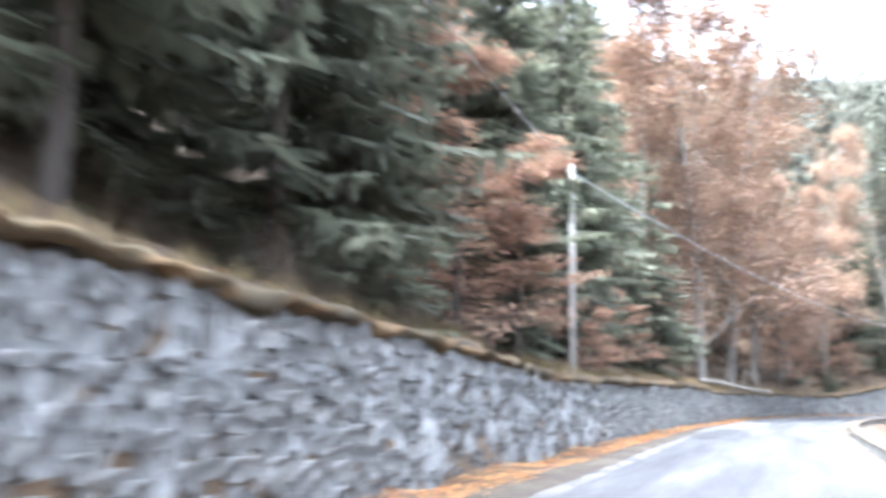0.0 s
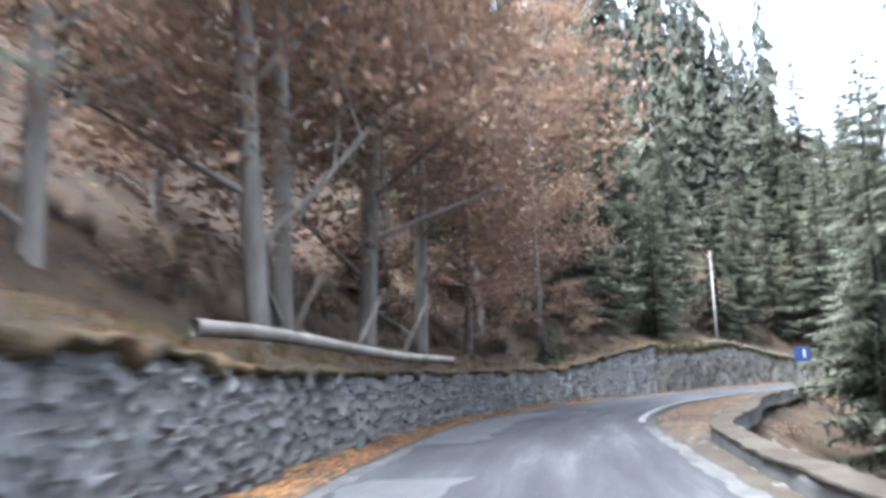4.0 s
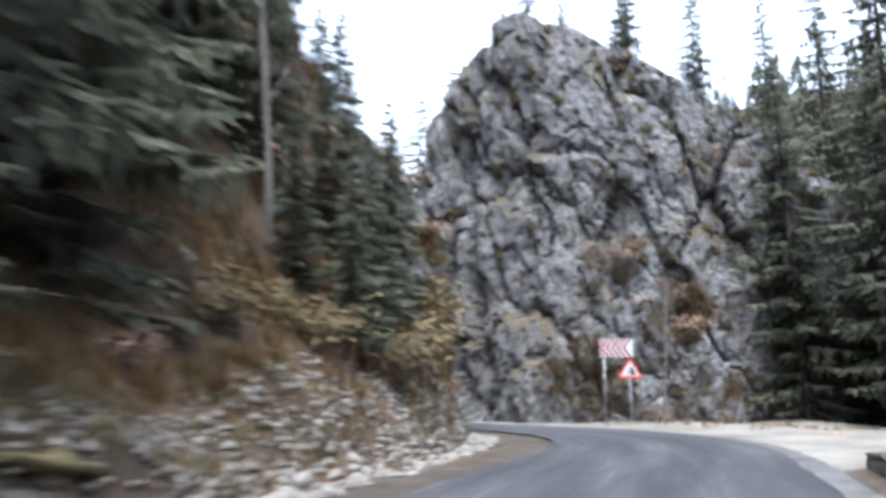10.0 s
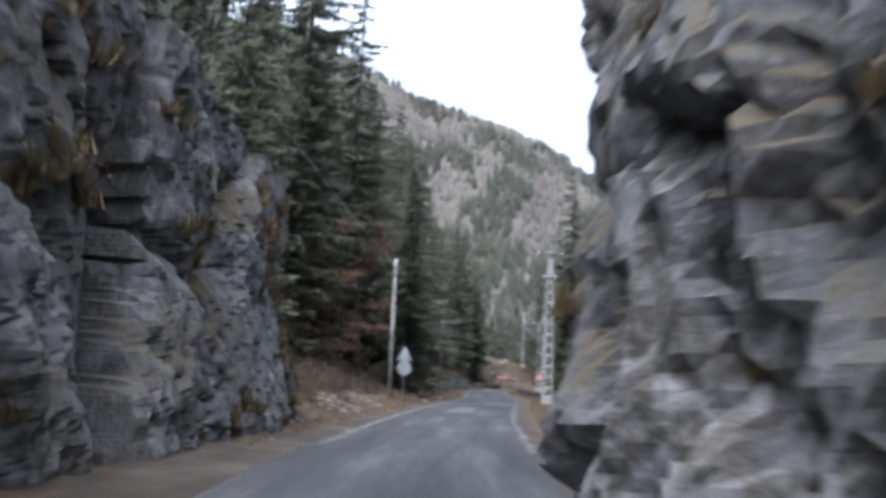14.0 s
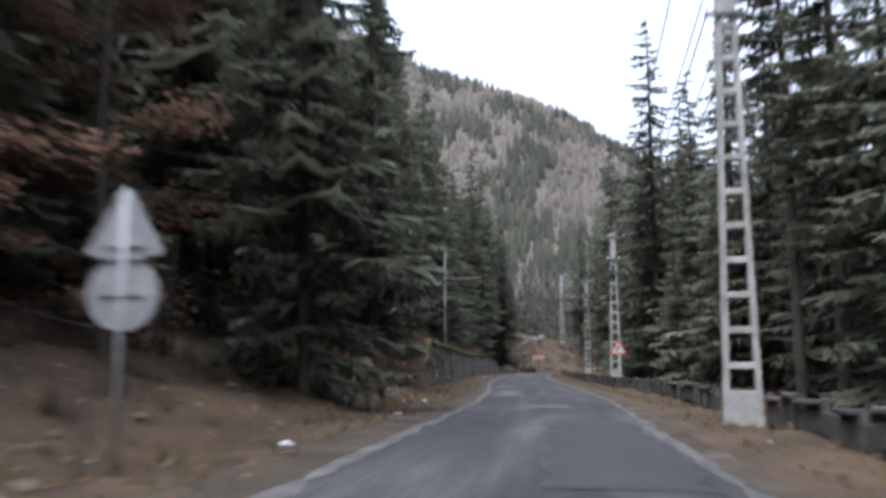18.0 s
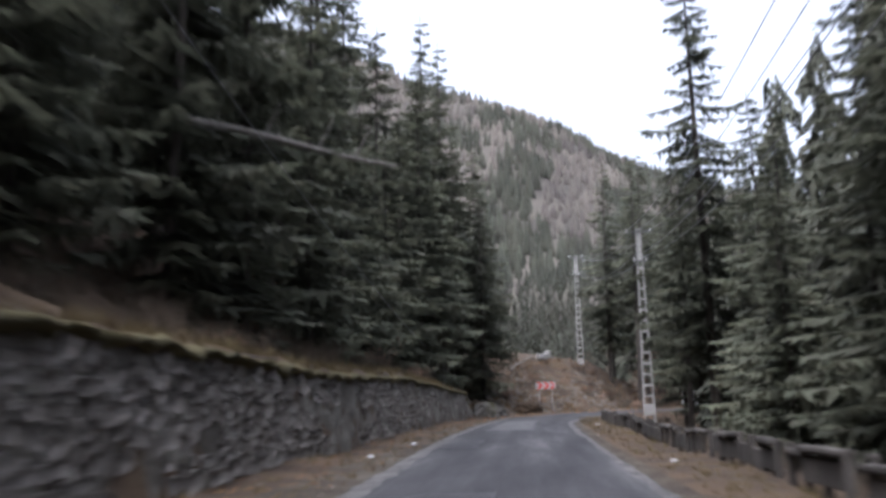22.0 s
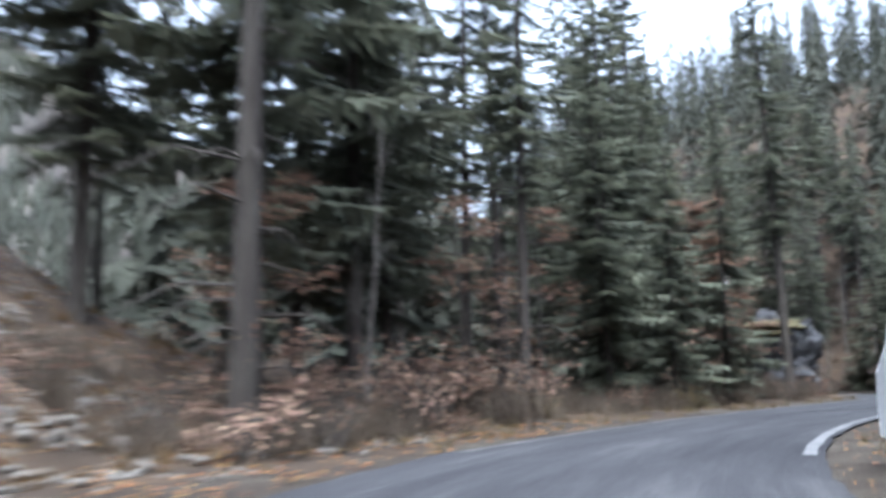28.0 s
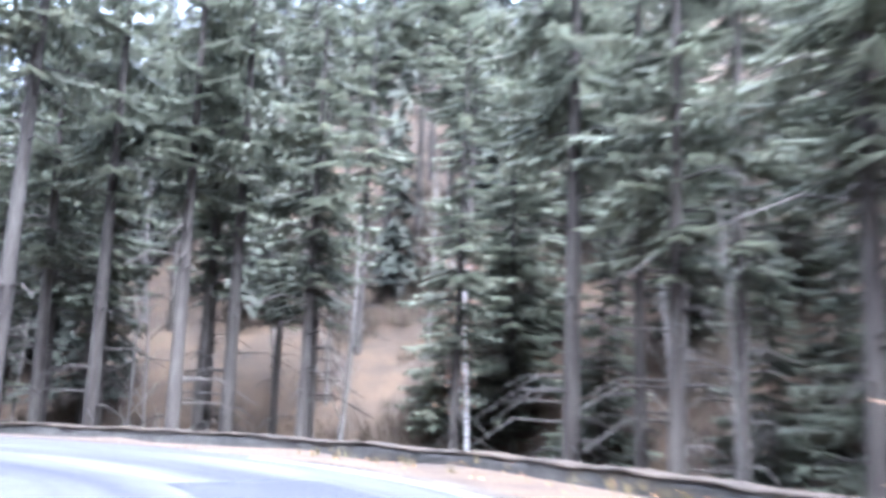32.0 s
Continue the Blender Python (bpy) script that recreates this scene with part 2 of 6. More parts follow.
M_NEEDLE = mat("spruce_needles", [(0.3, (0.054, 0.057, 0.042)), (0.55, (0.098, 0.103, 0.071)), (0.75, (0.143, 0.142, 0.096))], 0.35, 0.85, 0.0, 3, 0.35, 0.02, thin=0.4, holes=(13.0, 0.57))
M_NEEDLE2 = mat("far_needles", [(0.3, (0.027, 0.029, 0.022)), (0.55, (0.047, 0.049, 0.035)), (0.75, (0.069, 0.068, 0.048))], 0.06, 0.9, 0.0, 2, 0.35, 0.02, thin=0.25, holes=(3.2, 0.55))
M_COPPER = mat("copper_leaves", [(0.3, (0.127, 0.074, 0.051)), (0.55, (0.232, 0.145, 0.101)), (0.75, (0.292, 0.205, 0.15))], 0.5, 0.85, 0.0, 5, 0.4, 0.015, thin=0.35)
M_TAN = mat("tan_twigs", [(0.3, (0.147, 0.097, 0.067)), (0.55, (0.24, 0.157, 0.109)), (0.75, (0.313, 0.215, 0.153))], 0.4, 0.9, 0.0, 5, 0.35, 0.015, thin=0.35)
M_HILLWOOD = mat("bare_hill_woods", [(0.35, (0.035, 0.031, 0.027)), (0.55, (0.062, 0.054, 0.045)), (0.75, (0.086, 0.076, 0.065))], 0.02, 0.95, 0.0, 0.3, 0.4, 0.02)
M_CONCRETE = mat("weathered_concrete", [(0.3, (0.180, 0.176, 0.165)), (0.6, (0.300, 0.292, 0.277)), (0.8, (0.375, 0.367, 0.345))], 1.2, 0.9, 0.4, 30, 0.1)
M_DARKWOOD = mat("dark_weathered_wood", [(0.3, (0.026, 0.023, 0.02)), (0.6, (0.056, 0.05, 0.044)), (0.85, (0.11, 0.102, 0.094))], 1.6, 0.95, 0.6, 24, 0.4, stretch=(1, 1, 0.4))
M_STEEL = mat("galvanised_steel", [(0.3, (0.234, 0.24, 0.247)), (0.7, (0.325, 0.332, 0.338))], 3.0, 0.5, 0.1, 40, 0.1, metal=0.4)
M_DARKSTEEL = mat("dark_steel", [(0.3, (0.06, 0.06, 0.06)), (0.7, (0.12, 0.12, 0.12))], 3.0, 0.5, 0.1, 40, 0.1, metal=0.3)
M_WIRE = mat("dull_aluminium_wire", [(0.3, (0.16, 0.16, 0.165)), (0.7, (0.24, 0.24, 0.245))], 3.0, 0.6, 0.0, 40, 0.1, metal=0.3)
M_WHITE = mat("white_reflective", [(0.3, (0.66, 0.66, 0.66)), (0.7, (0.8, 0.8, 0.8))], 2.0, 0.5, 0.05, 30, 0.05)
M_BOARD = mat("dull_white_board", [(0.3, (0.295, 0.295, 0.295)), (0.7, (0.377, 0.377, 0.377))], 2.0, 0.55, 0.05, 30, 0.06)
M_RED = mat("red_reflective", [(0.3, (0.4, 0.04, 0.028)), (0.7, (0.496, 0.06, 0.04))], 2.0, 0.5, 0.05, 30, 0.05)
M_DARKRED = mat("dull_red_reflective", [(0.3, (0.143, 0.019, 0.022)), (0.7, (0.198, 0.033, 0.036))], 2.0, 0.55, 0.05, 30, 0.05)
M_BLUE = mat("blue_reflective", [(0.3, (0.008, 0.022, 0.075)), (0.7, (0.012, 0.03, 0.1))], 2.0, 0.5, 0.05, 30, 0.05)
M_BLACK = mat("black_paint", [(0.3, (0.015, 0.015, 0.016)), (0.7, (0.03, 0.03, 0.03))], 2.0, 0.5, 0.05, 30, 0.05)
M_VAN = mat("white_van_paint", [(0.3, (0.68, 0.69, 0.7)), (0.7, (0.8, 0.8, 0.8))], 0.8, 0.3, 0.0, 20, 0.05, spec=0.6)
M_RUBBER = mat("rubber", [(0.3, (0.02, 0.02, 0.02)), (0.7, (0.035, 0.035, 0.035))], 3.0, 0.85, 0.2, 30, 0.05)
M_GLASS = mat("dark_glass", [(0.3, (0.02, 0.025, 0.03)), (0.7, (0.03, 0.035, 0.04))], 1.0, 0.08, 0.0, 10, 0.02, spec=0.8)

# ---- mesh helpers ----


def mesh(name, verts, faces, material, parent=None, label="", smooth=False, m=None):
    me = bpy.data.meshes.new(name)
    me.from_pydata(verts if isinstance(verts, list) else verts.tolist(), [], faces if isinstance(faces, list) else faces.tolist())
    for one in material if isinstance(material, (list, tuple)) else [material]:
        me.materials.append(one)
    if smooth:
        me.polygons.foreach_set("use_smooth", [True] * len(me.polygons))
    ob = new(name, me)
    if parent:
        ob.parent = parent
    if m is not None:
        ob.matrix_basis = m
    if label:
        tagged(ob, label)
    return ob


def part(name, bm, material, parent, label="", smooth=False):
    """Links a bmesh as one mesh object under a thing or a part."""
    me = bpy.data.meshes.new(name)
    bm.to_mesh(me)
    bm.free()
    me.materials.append(material)
    if smooth:
        me.polygons.foreach_set("use_smooth", [True] * len(me.polygons))
    ob = new(name, me)
    ob.parent = parent
    if label:
        tagged(ob, label)
    return ob


def thing(name, m, label, category, group="", kind=""):
    ob = new(name)
    ob.matrix_basis = m
    return tagged(ob, label, category, group, kind)


def box(sx, sy, sz, at=(0, 0, 0), bevel=0.0, turn=None):
    bm = bmesh.new()
    bmesh.ops.create_cube(bm, size=1.0)
    bmesh.ops.scale(bm, vec=(sx, sy, sz), verts=bm.verts)
    if bevel:
        bmesh.ops.bevel(bm, geom=bm.edges[:], offset=bevel, segments=2, affect="EDGES", profile=0.5)
    if turn is not None:
        bmesh.ops.transform(bm, matrix=turn, verts=bm.verts)
    bmesh.ops.translate(bm, vec=at, verts=bm.verts)
    return bm


def rod(p, q, r0, r1, sides=8, bm=None):
    bm = bm or bmesh.new()
    p, q = Vector(p), Vector(q)
    m = Matrix.Translation((p + q) / 2) @ (q - p).to_track_quat("Z", "Y").to_matrix().to_4x4()
    bmesh.ops.create_cone(bm, cap_ends=True, segments=sides, radius1=r0, radius2=r1, depth=(q - p).length, matrix=m)
    return bm


def plate(points, thick, y=0.0):
    """A flat plate in the xz plane, its front at y, that reaches back by thick."""
    bm = bmesh.new()
    f = [bm.verts.new((x, y, z)) for x, z in points]
    g = [bm.verts.new((x, y + thick, z)) for x, z in points]
    bm.faces.new(f)
    bm.faces.new(g[::-1])
    for i in range(len(f)):
        j = (i + 1) % len(f)
        bm.faces.new((f[j], f[i], g[i], g[j]))
    bmesh.ops.recalc_face_normals(bm, faces=bm.faces[:])
    return bm


def fbm(x, y, z=0.0, octaves=4):
    return noise.fractal(Vector((x, y, z)), 0.9, 2.1, octaves)


def tube(verts, faces, pts, radii, sides=5):
    """Adds a tapered tube along pts to the lists."""
    base = len(verts)
    for i, p in enumerate(pts):
        d = (pts[min(i + 1, len(pts) - 1)] - pts[max(i - 1, 0)]).normalized()
        u = d.orthogonal().normalized()
        w = d.cross(u)
        for k in range(sides):
            a = 2 * math.pi * k / sides
            verts.append(tuple(p + (u * math.cos(a) + w * math.sin(a)) * radii[i]))
    for i in range(len(pts) - 1):
        for k in range(sides):
            j = (k + 1) % sides
            faces.append((base + i * sides + k, base + i * sides + j, base + (i + 1) * sides + j, base + (i + 1) * sides + k))


# ---- the road's line and the lie of the land ----
LINE = [(-11.1, -39.4), (-5.5, -20.2), (0, -1), (2.6, 7.5), (5.7, 15.9), (9.1, 25.1), (15.2, 40.2), (23.3, 55.8), (28.6, 63.3), (34.9, 70), (44.5, 77.5), (54.5, 83.5), (64.4, 87.3), (74.5, 89.4), (83.8, 91.3), (89.5, 93.7), (93.6, 97.2), (98, 103.4), (102.8, 110.8), (112.6, 123.4), (120.7, 133.1), (129.7, 143.8), (138.8, 154.5), (147.8, 166.1), (157.6, 179.4), (168, 192.8), (177.4, 204.6), (189.6, 219.4), (198.3, 228.9), (205.4, 234.2), (213.6, 237.7), (226.2, 239.7), (240.2, 238.6), (254.1, 235), (265, 232.6), (273.5, 233.6), (279, 238.4), (281, 246), (279.5, 257), (275, 271)]


def spline(points, step):
    """Even samples along a Catmull-Rom curve through the points."""
    p = np.array([points[0], *points, points[-1]], float)
    p[0], p[-1] = 2 * p[1] - p[2], 2 * p[-2] - p[-3]
    out = []
    for i in range(1, len(p) - 2):
        t = np.linspace(0, 1, 40, endpoint=False)[:, None]
        a, b, c, d = p[i - 1], p[i], p[i + 1], p[i + 2]
        out.append(0.5 * (2 * b + (c - a) * t + (2 * a - 5 * b + 4 * c - d) * t**2 + (3 * b - a - 3 * c + d) * t**3))
    out = np.vstack(out)
    s = np.r_[0, np.cumsum(np.linalg.norm(np.diff(out, axis=0), axis=1))]
    even = np.arange(0, s[-1], step)
    return np.stack([np.interp(even, s, out[:, k]) for k in range(len(points[0]))], 1), even


CL, CS = spline(LINE, 0.5)
CT = np.gradient(CL, axis=0)
CT /= np.linalg.norm(CT, axis=1)[:, None]
S_END = float(CS[-1])


def knots(table):
    a = np.array(table, float)
    return lambda s, k: np.interp(s, a[:, 0], a[:, k])


# s, left and right edge of the asphalt
EDGE = knots([(0, 2.5, -2.6), (75, 2.4, -2.9), (95, 2.8, -2.7), (115, 3.5, -2.1), (135, 3.5, -2.3), (150, 3.3, -2.1), (165, 3.0, -2.4), (180, 2.3, -2.6), (192, 1.9, -2.2), (210, 2.0, -2.4), (228, 2.3, -2.2), (255, 2.4, -2.1), (300, 2.6, -2.3), (325, 2.9, -2.45), (340, 2.7, -2.5), (350, 2.4, -3.3), (360, 1.6, -4.1), (370, 2.3, -3.6), (378, 3.0, -2.8), (386, 3.2, -2.7), (395, 2.9, -2.6), (402, 3.0, -2.6), (410, 3.5, -2.1), (418, 3.7, -1.8), (425, 3.5, -1.8), (432, 4.0, -1.9), (440, 3.2, -2.2), (500, 2.5, -2.5)])

# s, distance of the left wall or bank foot, wall height, slope behind, its reach, slope above
LEFT = knots([(0, 4.4, 2.75, 0.3, 3, 0.8), (45, 4.4, 2.6, 0.3, 3, 0.8), (53, 4.3, 2.3, 0.3, 3, 0.8), (62, 4.2, 1.8, 0.3, 3, 0.8), (77, 4.0, 1.9, 0.3, 3, 0.8), (88, 3.7, 1.9, 0.3, 3, 0.8), (93, 3.9, 1.6, 0.3, 3, 0.8),
              (108, 4.4, 1.6, 0.4, 3, 0.8), (122, 4.7, 1.65, 0.4, 3, 0.8), (127, 4.8, 2.15, 0.3, 3, 0.8), (131, 4.9, 2.6, 0.3, 3, 0.8), (135, 5.0, 3.0, 0.3, 3, 0.8), (146, 5.6, 3.1, 0.3, 3, 0.8),
              (151, 5.6, 2.3, 0.35, 3, 0.8), (156, 5.2, 1.5, 0.4, 3, 0.85), (161, 4.8, 0.6, 0.6, 4, 0.9), (164, 4.5, 0.0, 0.7, 4, 1.0),
              (168, 4.2, 0.0, 1.0, 5, 1.2), (174, 4.5, 0.0, 1.7, 6, 0.9), (180, 4.6, 0.0, 2.4, 5.5, 0.8), (198, 4.8, 0.0, 2.3, 5, 0.7), (205, 4.8, 0.0, 1.6, 4, 0.8), (213, 4.2, 0.0, 0.6, 5, 0.7),
              (222, 4.0, 0.0, 0.32, 8, 0.65), (273, 5.2, 0.0, 0.32, 7, 0.65), (277, 5.4, 2.5, 0.3, 3, 0.65), (300, 5.4, 2.45, 0.3, 3, 0.65), (316, 5.2, 2.2, 0.3, 3, 0.65),
              (332, 5.3, 2.45, 0.3, 3, 0.65), (342, 5.2, 2.25, 0.3, 3, 0.6), (354, 5.4, 1.9, 0.3, 5, 0.5), (356, 5.5, 0.4, 0.3, 6, 0.5), (360, 6.2, 0.0, 0.42, 11, 0.12), (364, 6.8, 0.0, 0.46, 11, 0.12), (373, 6.8, 0.0, 0.48, 11, 0.1),
              (378, 5.6, 0.0, 0.47, 11, 0.08), (383, 7.6, 0.0, 0.62, 10, 0.08), (388, 9.5, 0.0, 0.62, 9, 0.08), (393, 8.0, 0.0, 0.2, 10, 0.08), (398, 4.6, 0.0, 0.08, 12, 0.1), (420, 4.2, 0.0, 0.15, 12, 0.12), (500, 4.2, 0.0, 0.2, 10, 0.2)])
# s, width of the right verge, fall beyond it, depth, where the far bank begins, its slope
RIGHT = knots([(0, 4.2, 0.7, 4.0, 34, 0.5), (100, 4.2, 0.6, 3.5, 30, 0.5), (148, 4.5, 0.5, 2.5, 26, 0.5), (158, 12, 0.2, 0.5, 24, 0.6),
               (185, 14, 0.2, 0.3, 22, 0.6), (206, 10, 0.3, 0.6, 20, 0.5), (216, 5.2, 0.45, 2.2, 24, 0.55), (345, 5.0, 0.45, 2.2, 24, 0.55),
               (360, 4.2, 0.5, 2.6, 24, 0.55), (385, 4.4, 0.6, 2.8, 20, 0.7), (420, 4.4, 0.6, 3.2, 15, 0.95), (442, 4.4, 0.6, 3.2, 15, 0.95), (458, 4.4, 0.6, 3.2, 20, 0.6), (472, 4.4, 0.6, 3.2, 34, 0.22), (500, 4.4, 0.6, 3.2, 34, 0.22)])


def soft_cap(h, most):
    return most * np.tanh(h / most)


def height(s, d):
    """Height of the land at s along the road and d to its left, as arrays."""
    s, d = np.asarray(s, float), np.asarray(d, float)
    x = np.maximum(d - LEFT(s, 1), 0)
    lift = np.clip(x / 0.3, 0, 1) * LEFT(s, 2)
    left = lift + soft_cap(LEFT(s, 3) * np.minimum(x, LEFT(s, 4)) + LEFT(s, 5) * np.maximum(x - LEFT(s, 4), 0), 95.0)
    y = np.maximum(-d - RIGHT(s, 1), 0)
    right = -np.minimum(RIGHT(s, 2) * y, RIGHT(s, 3)) + soft_cap(RIGHT(s, 5) * np.maximum(y - RIGHT(s, 4), 0), 80.0)
    return np.where(d > 0, left, right)


def rough_land(x, y, d):
    """Small unevenness away from the road."""
    away = min(max((abs(d) - 2.8) / 3.0, 0.0), 1.0)
    return away * (0.28 * fbm(x * 0.35, y * 0.35) + 0.10 * fbm(x * 1.3, y * 1.3, 5))


def at(s, d, z=None):
    """The place at s along the road and d to its left; on the land if z is not given."""
    p = np.array([np.interp(s, CS, CL[:, 0]), np.interp(s, CS, CL[:, 1])])
    t = np.array([np.interp(s, CS, CT[:, 0]), np.interp(s, CS, CT[:, 1])])
    x, y = p + d * np.array([-t[1], t[0]])
    h = float(height(s, d)) + rough_land(x, y, d) if z is None else z
    return Vector((x, y, h))


def heading(s):
    """The road's heading at s, in degrees from +y to the left."""
    return math.degrees(math.atan2(-np.interp(s, CS, CT[:, 0]), np.interp(s, CS, CT[:, 1])))


def find(x, y):
    """s and d of a place in the plan."""
    i = int(np.argmin((CL[:, 0] - x) ** 2 + (CL[:, 1] - y) ** 2))
    t = CT[i]
    side = (x - CL[i, 0]) * -t[1] + (y - CL[i, 1]) * t[0]
    return float(CS[i]), math.copysign(math.hypot(x - CL[i, 0], y - CL[i, 1]), side)


def land(x, y):
    s, d = find(x, y)
    return float(height(s, d)) + rough_land(x, y, d)


# ---- ground: a fine strip along the road, and a wide sheet to the horizon ----
gv, gf, gm = [], [], []
LCOL = [0.0, 0.15, 0.3, 0.6, 1.0, 1.5, 2.1, 2.8, 3.6, 4.6, 5.8, 7.2, 8.8, 10.6, 12.6, 15.0]
for i, s in enumerate(np.arange(0, S_END - 0.5, 0.7)):
    dl, dr = float(LEFT(s, 1)), float(RIGHT(s, 1))
    el, er = float(EDGE(s, 1)), float(EDGE(s, 2))
    cols = [-17, -15, -13, -11, -9.5, -8, -7, -6.2] + [er + (-5.5 - er) * f for f in (1.0, 0.75, 0.5, 0.3, 0.12)] + [er + 0.1, er + 0.4, 0, el - 0.4, el - 0.1]
    cols += [el + (dl - 0.02 - el) * f for f in (0.15, 0.5, 1.0)] + [dl + c for c in LCOL[1:]]
    row = []
    for d in cols:
        p = at(s, d)
        if er + 0.05 < d < el - 0.05:
            p.z = -0.06
        row.append(len(gv))
        gv.append(tuple(p))
    if i:
        for k in range(len(row) - 1):
            gf.append((last[k], last[k + 1], row[k + 1], row[k]))
            gm.append(2 if 170 < s < 200 and -14 < cols[k] < -2 else 1 if er - 0.9 < cols[k] < el + 0.7 else 0)
    last = row
far_x = [-3200, -1500, -700, -400, -250, -180, *np.arange(-140, 440, 4.0), 480, 560, 700, 1000, 1700, 3400]
far_y = [-3200, -1500, -700, -400, -250, -180, *np.arange(-130, 400, 4.0), 440, 520, 700, 1000, 1700, 3400]
gx, gy = np.meshgrid(far_x, far_y)
flat = np.stack([gx.ravel(), gy.ravel()], 1)
near = np.empty(len(flat), int)
for k in range(0, len(flat), 2000):
    near[k : k + 2000] = ((flat[k : k + 2000, None] - CL[None, ::4]) ** 2).sum(-1).argmin(1) * 4
fs = CS[near]
fd = (flat[:, 0] - CL[near, 0]) * -CT[near, 1] + (flat[:, 1] - CL[near, 1]) * CT[near, 0]
dist = np.linalg.norm(flat - CL[near], axis=1)
fd = np.where(fd >= 0, dist, -dist)
fz = height(fs, fd) + 0.8 * np.sin(flat[:, 0] * 0.13) * np.sin(flat[:, 1] * 0.11) * np.clip((dist - 15) / 10, 0, 1)
fz -= np.where(dist < 12.5, 2.0 + 0.0 * dist, 0.25)
fz = np.where(dist < 12.5, np.minimum(fz, height(fs, np.sign(fd) * np.minimum(dist, 2.0)) - 3.5), fz)
base, w = len(gv), len(far_x)
gv += [(float(a), float(b), float(c)) for (a, b), c in zip(flat, fz)]
for j in range(len(far_y) - 1):
    for i in range(w - 1):
        a = base + j * w + i
        gf.append((a, a + 1, a + w + 1, a + w))
        gm.append(0)
ground = mesh("ground", gv, gf, [M_GROUND, M_VERGE, M_LAYBY], smooth=True)
ground.data.polygons.foreach_set("material_index", gm)
tagged(ground, "brown leaf-covered forest floor with pale gravel verges", "ground", kind="structure")

# ---- road ----


def ribbon(name, s0, s1, inner, outer, z, material, label, step=0.7, cols=6, wobble=0.0, parent=None, seed=0.0):
    v, f, lane = [], [], []
    for i, s in enumerate(np.arange(s0, s1, step)):
        a = (inner(s) if callable(inner) else inner) + wobble * fbm(s * 0.9, seed, 1)
        b = (outer(s) if callable(outer) else outer) + wobble * fbm(s * 0.9, seed, 9)
        for k in range(cols):
            d = a + (b - a) * k / (cols - 1)
            p = at(s, d, 0)
            crown = 0.03 * (1 - min((d - 0.2) ** 2 / 9.0, 1.0))
            v.append((p.x, p.y, z + crown + 0.012 * fbm(p.x * 0.3, p.y * 0.3)))
            lane.append((d, s))
        if i:
            for k in range(cols - 1):
                n0 = (i - 1) * cols + k
                f.append((n0, n0 + 1, n0 + cols + 1, n0 + cols))
    ob = mesh(name, v, f, material, parent, smooth=True)
    uv = ob.data.uv_layers.new(name="lane")
    uv.data.foreach_set("uv", [c for q in f for k in q for c in lane[k]])
    return tagged(ob, label, "road", kind="structure") if not parent else ob


road = ribbon("road", 0.5, S_END - 1, lambda s: float(EDGE(s, 2)), lambda s: float(EDGE(s, 1)), 0.0, M_ASPHALT, "narrow grey worn asphalt mountain road", cols=11, wobble=0.12)

# ---- trees ----


